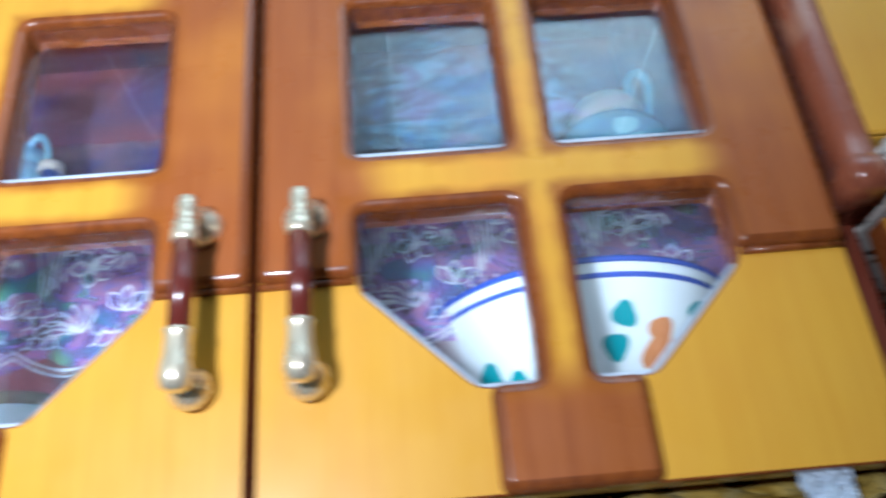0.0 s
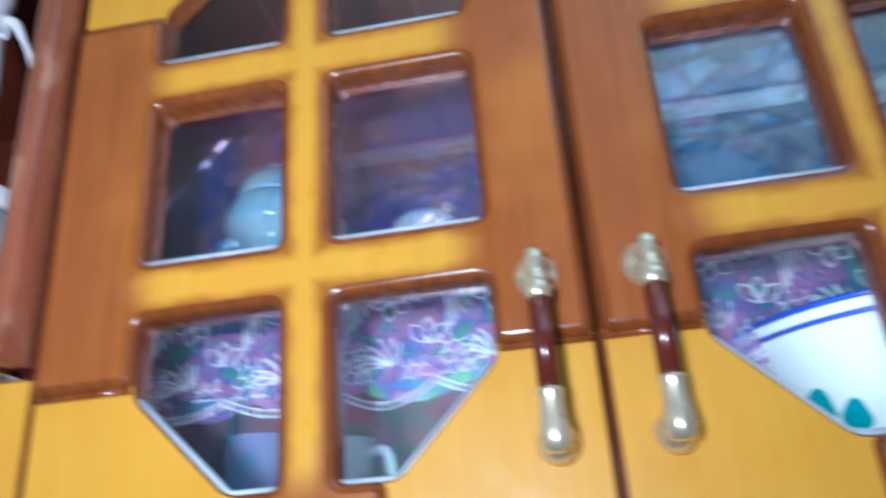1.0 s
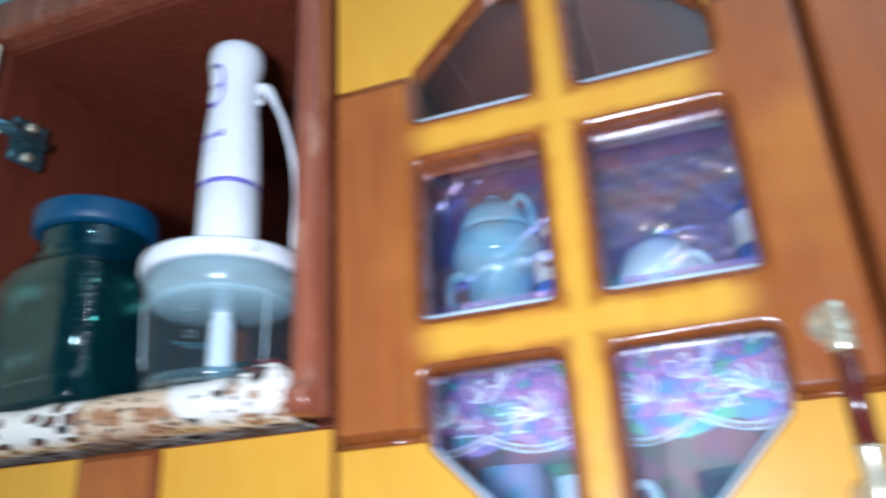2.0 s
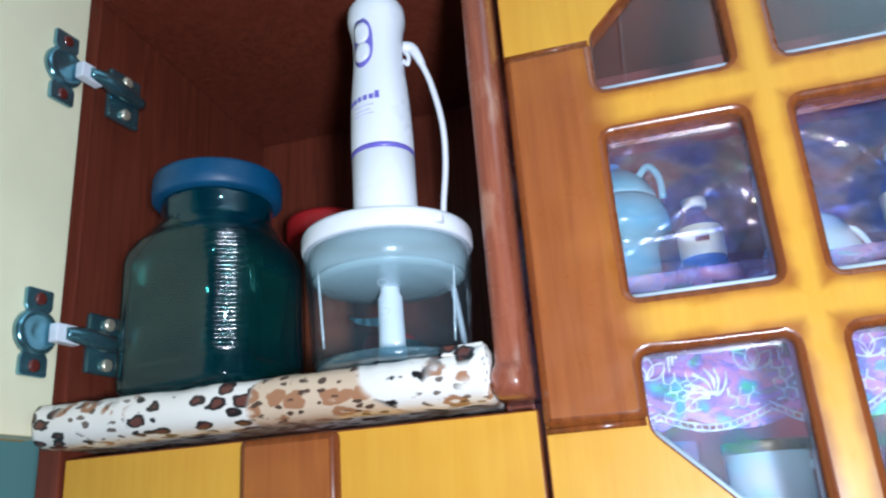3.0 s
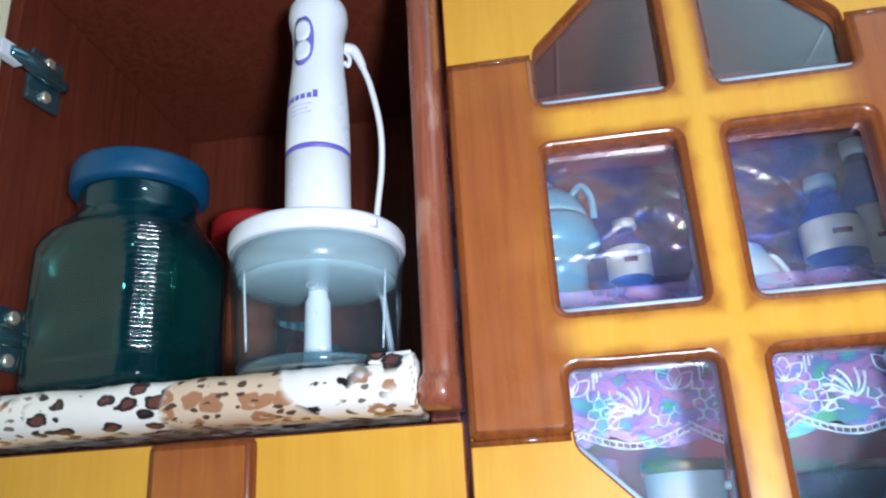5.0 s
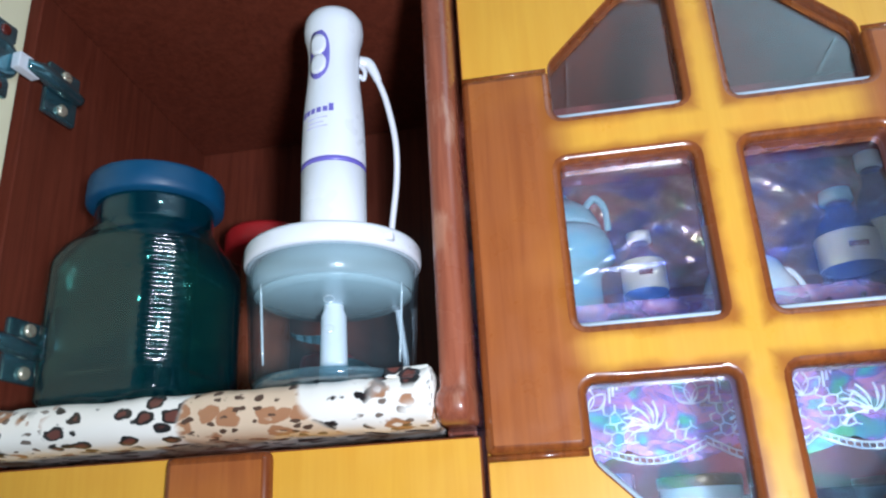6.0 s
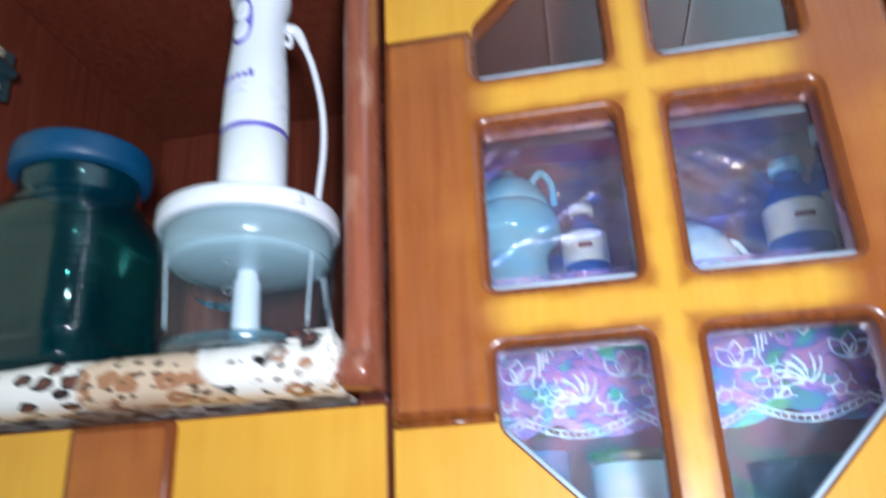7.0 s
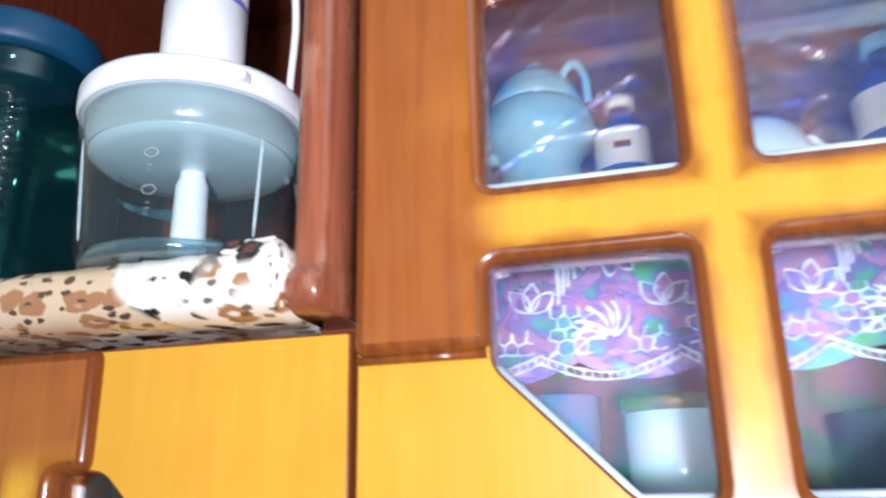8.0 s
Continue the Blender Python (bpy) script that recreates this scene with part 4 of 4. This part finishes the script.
def mug(at, material, radius, height, label, rim=None, turn=0):
    ob = thing("mug", at, label, "mug", "mugs")
    ob.rotation_euler = (0, 0, radians(turn))
    body_ob = part("mug_body", lathe([(radius * 0.6, 0), (radius * 0.72, 0.001), (radius * 0.80, 0.008), (radius * 0.95, height * 0.5), (radius, height), (radius * 0.93, height), (radius * 0.86, height * 0.5), (radius * 0.7, 0.010), (radius * 0.3, 0.008)], segments=48), material, ob, "", True)
    if rim:
        part("rim_band", lathe([(radius * 0.985, height * 0.90), (radius * 1.005, height * 0.905), (radius * 1.015, height * 0.985), (radius * 1.0, height * 1.0)], segments=48), rim, ob, "brown patterned rim band", True)
    part("handle", tube(bend([(radius * 0.93, 0, height * 0.78), (radius * 1.45, 0, height * 0.76), (radius * 1.6, 0, height * 0.5), (radius * 1.35, 0, height * 0.26), (radius * 0.85, 0, height * 0.22)], 8), 0.0035, 10), material, ob, "", True)
    return ob


mug((-0.185, 0.135, LOW), M_MUG, 0.0285, 0.080, "white ceramic mug with a brown patterned rim", M_GOLD_RIM, -25)
mug((-0.088, 0.115, LOW), M_SMOKE, 0.031, 0.066, "smoky glass mug beside the white one", None, -50)
mug((-0.040, 0.185, LOW), M_MUG, 0.029, 0.075, "cream ceramic mug with a gilt rim at the back", M_GOLD_RIM, 30)
tum = thing("glass_tumbler", (-0.252, 0.165, LOW), "lilac tinted glass tumbler", "tumbler")
part("tumbler_body", lathe([(0.018, 0), (0.021, 0.001), (0.027, 0.086), (0.0255, 0.086), (0.0195, 0.006), (0.01, 0.005)]), M_LILAC, tum, "", True)

pot = thing("enamel_bowl", (0.176, 0.150, LOW), "large white enamel bowl with blue rim and teal dots", "bowl")
part("bowl_wall", lathe([(0.045, 0), (0.052, 0.001), (0.056, 0.008), (0.078, 0.040), (0.092, 0.075), (0.0985, 0.106), (0.1000, 0.1085), (0.0980, 0.1095), (0.0955, 0.106), (0.089, 0.075), (0.074, 0.041), (0.05, 0.009), (0.02, 0.008)], segments=72), M_ENAMEL, pot, "", True)
part("rim_line", lathe([(0.0978, 0.1000), (0.0983, 0.1003), (0.0988, 0.1028), (0.0984, 0.1031)], segments=72), M_BLUE, pot, "blue rim line", True)
part("rim_bead", lathe([(0.0985, 0.1095), (0.1008, 0.1085), (0.1016, 0.1105), (0.1005, 0.1125), (0.0985, 0.1120)], segments=72), M_BLUE, pot, "dark blue rolled rim", True)


def bowl_dot(angle, h, size, material, name):
    """A painted blot that follows the bowl's wall."""
    bm = bmesh.new()
    n = 18
    rings = []
    for k in (1.0, 0.66, 0.33, 0.05):
        ring = []
        for i in range(n):
            a = 2 * math.pi * i / n
            s = size * k * (1 + 0.14 * math.sin(3 * a + angle))
            hh = h + s * math.sin(a)
            r = float(np.interp(hh, [0.04, 0.075, 0.106], [0.078, 0.092, 0.0985])) + 0.0005
            b = radians(angle) + s * math.cos(a) / r
            ring.append(bm.verts.new((r * math.cos(b), r * math.sin(b), hh)))
        rings.append(ring)
    for a, b in zip(rings, rings[1:]):
        for i in range(n):
            bm.faces.new((a[i], a[(i + 1) % n], b[(i + 1) % n], b[i]))
    bm.faces.new(rings[-1])
    part(name, bm, material, pot, "", True)


for angle, h, size in ((-84, 0.079, 0.0075), (-88, 0.062, 0.0075), (-52, 0.082, 0.008), (-46, 0.066, 0.007), (-140, 0.058, 0.009), (-128, 0.050, 0.008)):
    bowl_dot(angle, h, size, M_TEAL, "dot")
for angle, h, size in ((-70, 0.070, 0.008), (-72, 0.057, 0.009), (-62, 0.060, 0.007)):
    bowl_dot(angle, h, size, M_ORANGE, "blossom")


# ---- iridescent shelf edging with lace print ----
def shelf_edging(x0, x1):
    ob = thing("shelf_edging", ((x0 + x1) / 2, 0.105, 1.728), "iridescent purple plastic shelf edging with white lace print", "edging")
    half, step = (x1 - x0) / 2, 0.072

    def y_of(x, z):
        return 0.0022 * noise.noise((x * 42, z * 9, 2)) + 0.0008 * noise.noise((x * 150, z * 120, 4))

    def edge(x):
        return 0.010 * abs(math.sin(math.pi * x / step)) ** 1.0 * -1 + 0.006

    part("film", sheet(-half, half, -0.096, 0.014, 170, 18, y_of, edge), M_RAINBOW, ob, "", True)
    part("hem", sheet(-half, half, -0.180, -0.092, 170, 10, lambda x, z: y_of(x, z) + 0.0015), M_HEM, ob, "clear iridescent hem", True)
    bm = bmesh.new()

    def stroke(points, r=0.0006):
        run = [(x, y_of(x, z) - 0.0007, z) for x, z in points]
        add_tube(bm, run, [r * (1.0 + 1.3 * noise.noise((x * 190, z * 190, 7))) for x, _, z in run], 4, False)

    rnd = random.Random(4)

    def fan(cx, cz, a0, a1, count, r0, r1, curl, width):
        for j in range(count):
            a = radians(a0 + (a1 - a0) * j / (count - 1) + rnd.uniform(-5, 5))
            stroke([(cx + r * math.cos(a + curl * (r - r0) * 60), cz + r * math.sin(a + curl * (r - r0) * 60)) for r in (r0 + (r1 - r0) * t / 5 for t in range(6))], width)

    def petal(cx, cz, a, length, fat):
        for s in (-1, 1):
            stroke([(cx + length * t / 8 * math.cos(a) - s * fat * math.sin(math.pi * t / 8) * math.sin(a), cz + length * t / 8 * math.sin(a) + s * fat * math.sin(math.pi * t / 8) * math.cos(a)) for t in range(9)], 0.0006)

    def mesh_net(cx, cz, w, h, cell=0.0078):
        """A net of uneven six-sided cells."""
        node = {}

        def at(i, j):
            if (i, j) not in node:
                node[i, j] = (cx + i * cell * 0.5 + rnd.uniform(-0.0012, 0.0012), cz + j * cell * 0.86 + (0.0016 if (i + j) % 2 else 0.0) + rnd.uniform(-0.001, 0.001))
            return node[i, j]

        for j in range(int(h / (cell * 0.86)) + 1):
            for i in range(int(w / (cell * 0.5))):
                (ax, az), (bx, bz) = at(i, j), at(i + 1, j)
                stroke([(ax + (bx - ax) * t / 3, az + (bz - az) * t / 3) for t in range(4)], 0.00055)
                if (i + j) % 2:
                    (bx, bz) = at(i, j + 1)
                    stroke([(ax + (bx - ax) * t / 3, az + (bz - az) * t / 3) for t in range(4)], 0.00055)

    k = -half
    while k + step < half:
        x = k
        low = -0.088 + rnd.uniform(-0.002, 0.002)
        deep = rnd.uniform(0.008, 0.015)
        for d in (0.0, 0.0042):
            stroke([(x + step * (i / 16), low + d - deep * math.sin(math.pi * i / 16)) for i in range(17)], 0.0007)
        for i in range(1, 16):
            q = -deep * math.sin(math.pi * i / 16)
            stroke([(x + step * i / 16, low + q), (x + step * i / 16, low + q + 0.0042)], 0.0005)
        for j in range(5):
            stroke([(x + 0.002 + j * 0.0050 + 0.0010 * t + 0.0045 * math.sin(t * 0.33 + 0.5 * j), -0.004 - (0.0060 - 0.0005 * j) * t) for t in range(10)], 0.0008)
        mesh_net(x + 0.006, low + 0.004, 0.026, 0.022)
        fan(x + step * 0.52, low + 0.012, 20, 160, 7, 0.002, 0.020, 0.6, 0.0009)
        for j in range(6):
            petal(x + step * 0.60, -0.030, radians(60 * j + 15 + rnd.uniform(-8, 8)), 0.015, 0.0048)
        fan(x + step * 0.60, -0.030, 0, 320, 9, 0.001, 0.005, 0, 0.0006)
        for j in range(3):
            petal(x + step * 0.92, -0.062, radians(40 + 45 * j), 0.017, 0.0045)
        fan(x + step * 0.86, -0.020, 190, 330, 6, 0.003, 0.013, -0.8, 0.0008)
        fan(x + step * 0.30, -0.018, -40, 60, 5, 0.002, 0.012, 0.8, 0.0008)
        mesh_net(x + step * 0.66, low + 0.004, 0.020, 0.012)
        k += step * rnd.uniform(0.94, 1.0)
    part("lace_print", bm, M_LACE, ob, "raised white lace print")
    return ob


shelf_edging(-0.322, 0.290)


def creased_film(x0, x1, seed, material):
    ob = thing("creased_film", ((x0 + x1) / 2, 0.102, SHELF + 0.0005), "creased clear iridescent film drawn before the crockery", "film", "films before the crockery")
    half = (x1 - x0) / 2
    rnd = random.Random(seed)
    lines = [(radians(rnd.uniform(112, 150)), rnd.uniform(-0.13, 0.13), rnd.uniform(0.0006, 0.0013), rnd.uniform(0.0022, 0.0040)) for _ in range(9)]
    lines += [(radians(rnd.uniform(20, 160)), rnd.uniform(-0.13, 0.13), rnd.uniform(0.0004, 0.0009), rnd.uniform(0.0020, 0.0035)) for _ in range(9)]

    def y_of(x, z):
        y = 0.003 * noise.noise((x * 14, z * 14, seed))
        y += 0.0008 * noise.noise((x * 70, z * 110, seed + 3))
        for a, d, h, wide in lines:
            s = abs(x * math.cos(a) + (z - 0.07) * math.sin(a) - d)
            y -= h * max(0, 1 - s / wide)
        return y

    part("film", sheet(-half, half, 0.0, 0.15, 240, 130, y_of), material, ob)


foil = thing("foil_sheet", (-0.016, 0.2745, 1.800), "crinkled iridescent foil hung on the cabinet back", "foil")
part("foil", sheet(-0.300, 0.300, 0.0, 0.116, 260, 60, lambda x, z: 0.003 * noise.noise((x * 40 + z * 50, z * 22, 6)) + 0.0012 * noise.noise((x * 160, z * 110, 8))), M_BACKFOIL, foil, smooth=True)

creased_film(-0.318, -0.020, 3, M_CREASED)
creased_film(-0.010, 0.288, 8, M_CREASED_BLUE)


# ---- torn end of the foil lining ----
scrap = thing("foil_scrap", (0.250, 0.012, 1.512), "crumpled white end of the foil lining", "foil")
part("scrap", sheet(-0.012, 0.012, -0.010, 0.008, 24, 18, lambda x, z: 0.004 * noise.noise((x * 160, z * 160, 1)) + 0.003 * noise.noise((x * 400, z * 400, 2))), M_BEAD, scrap)
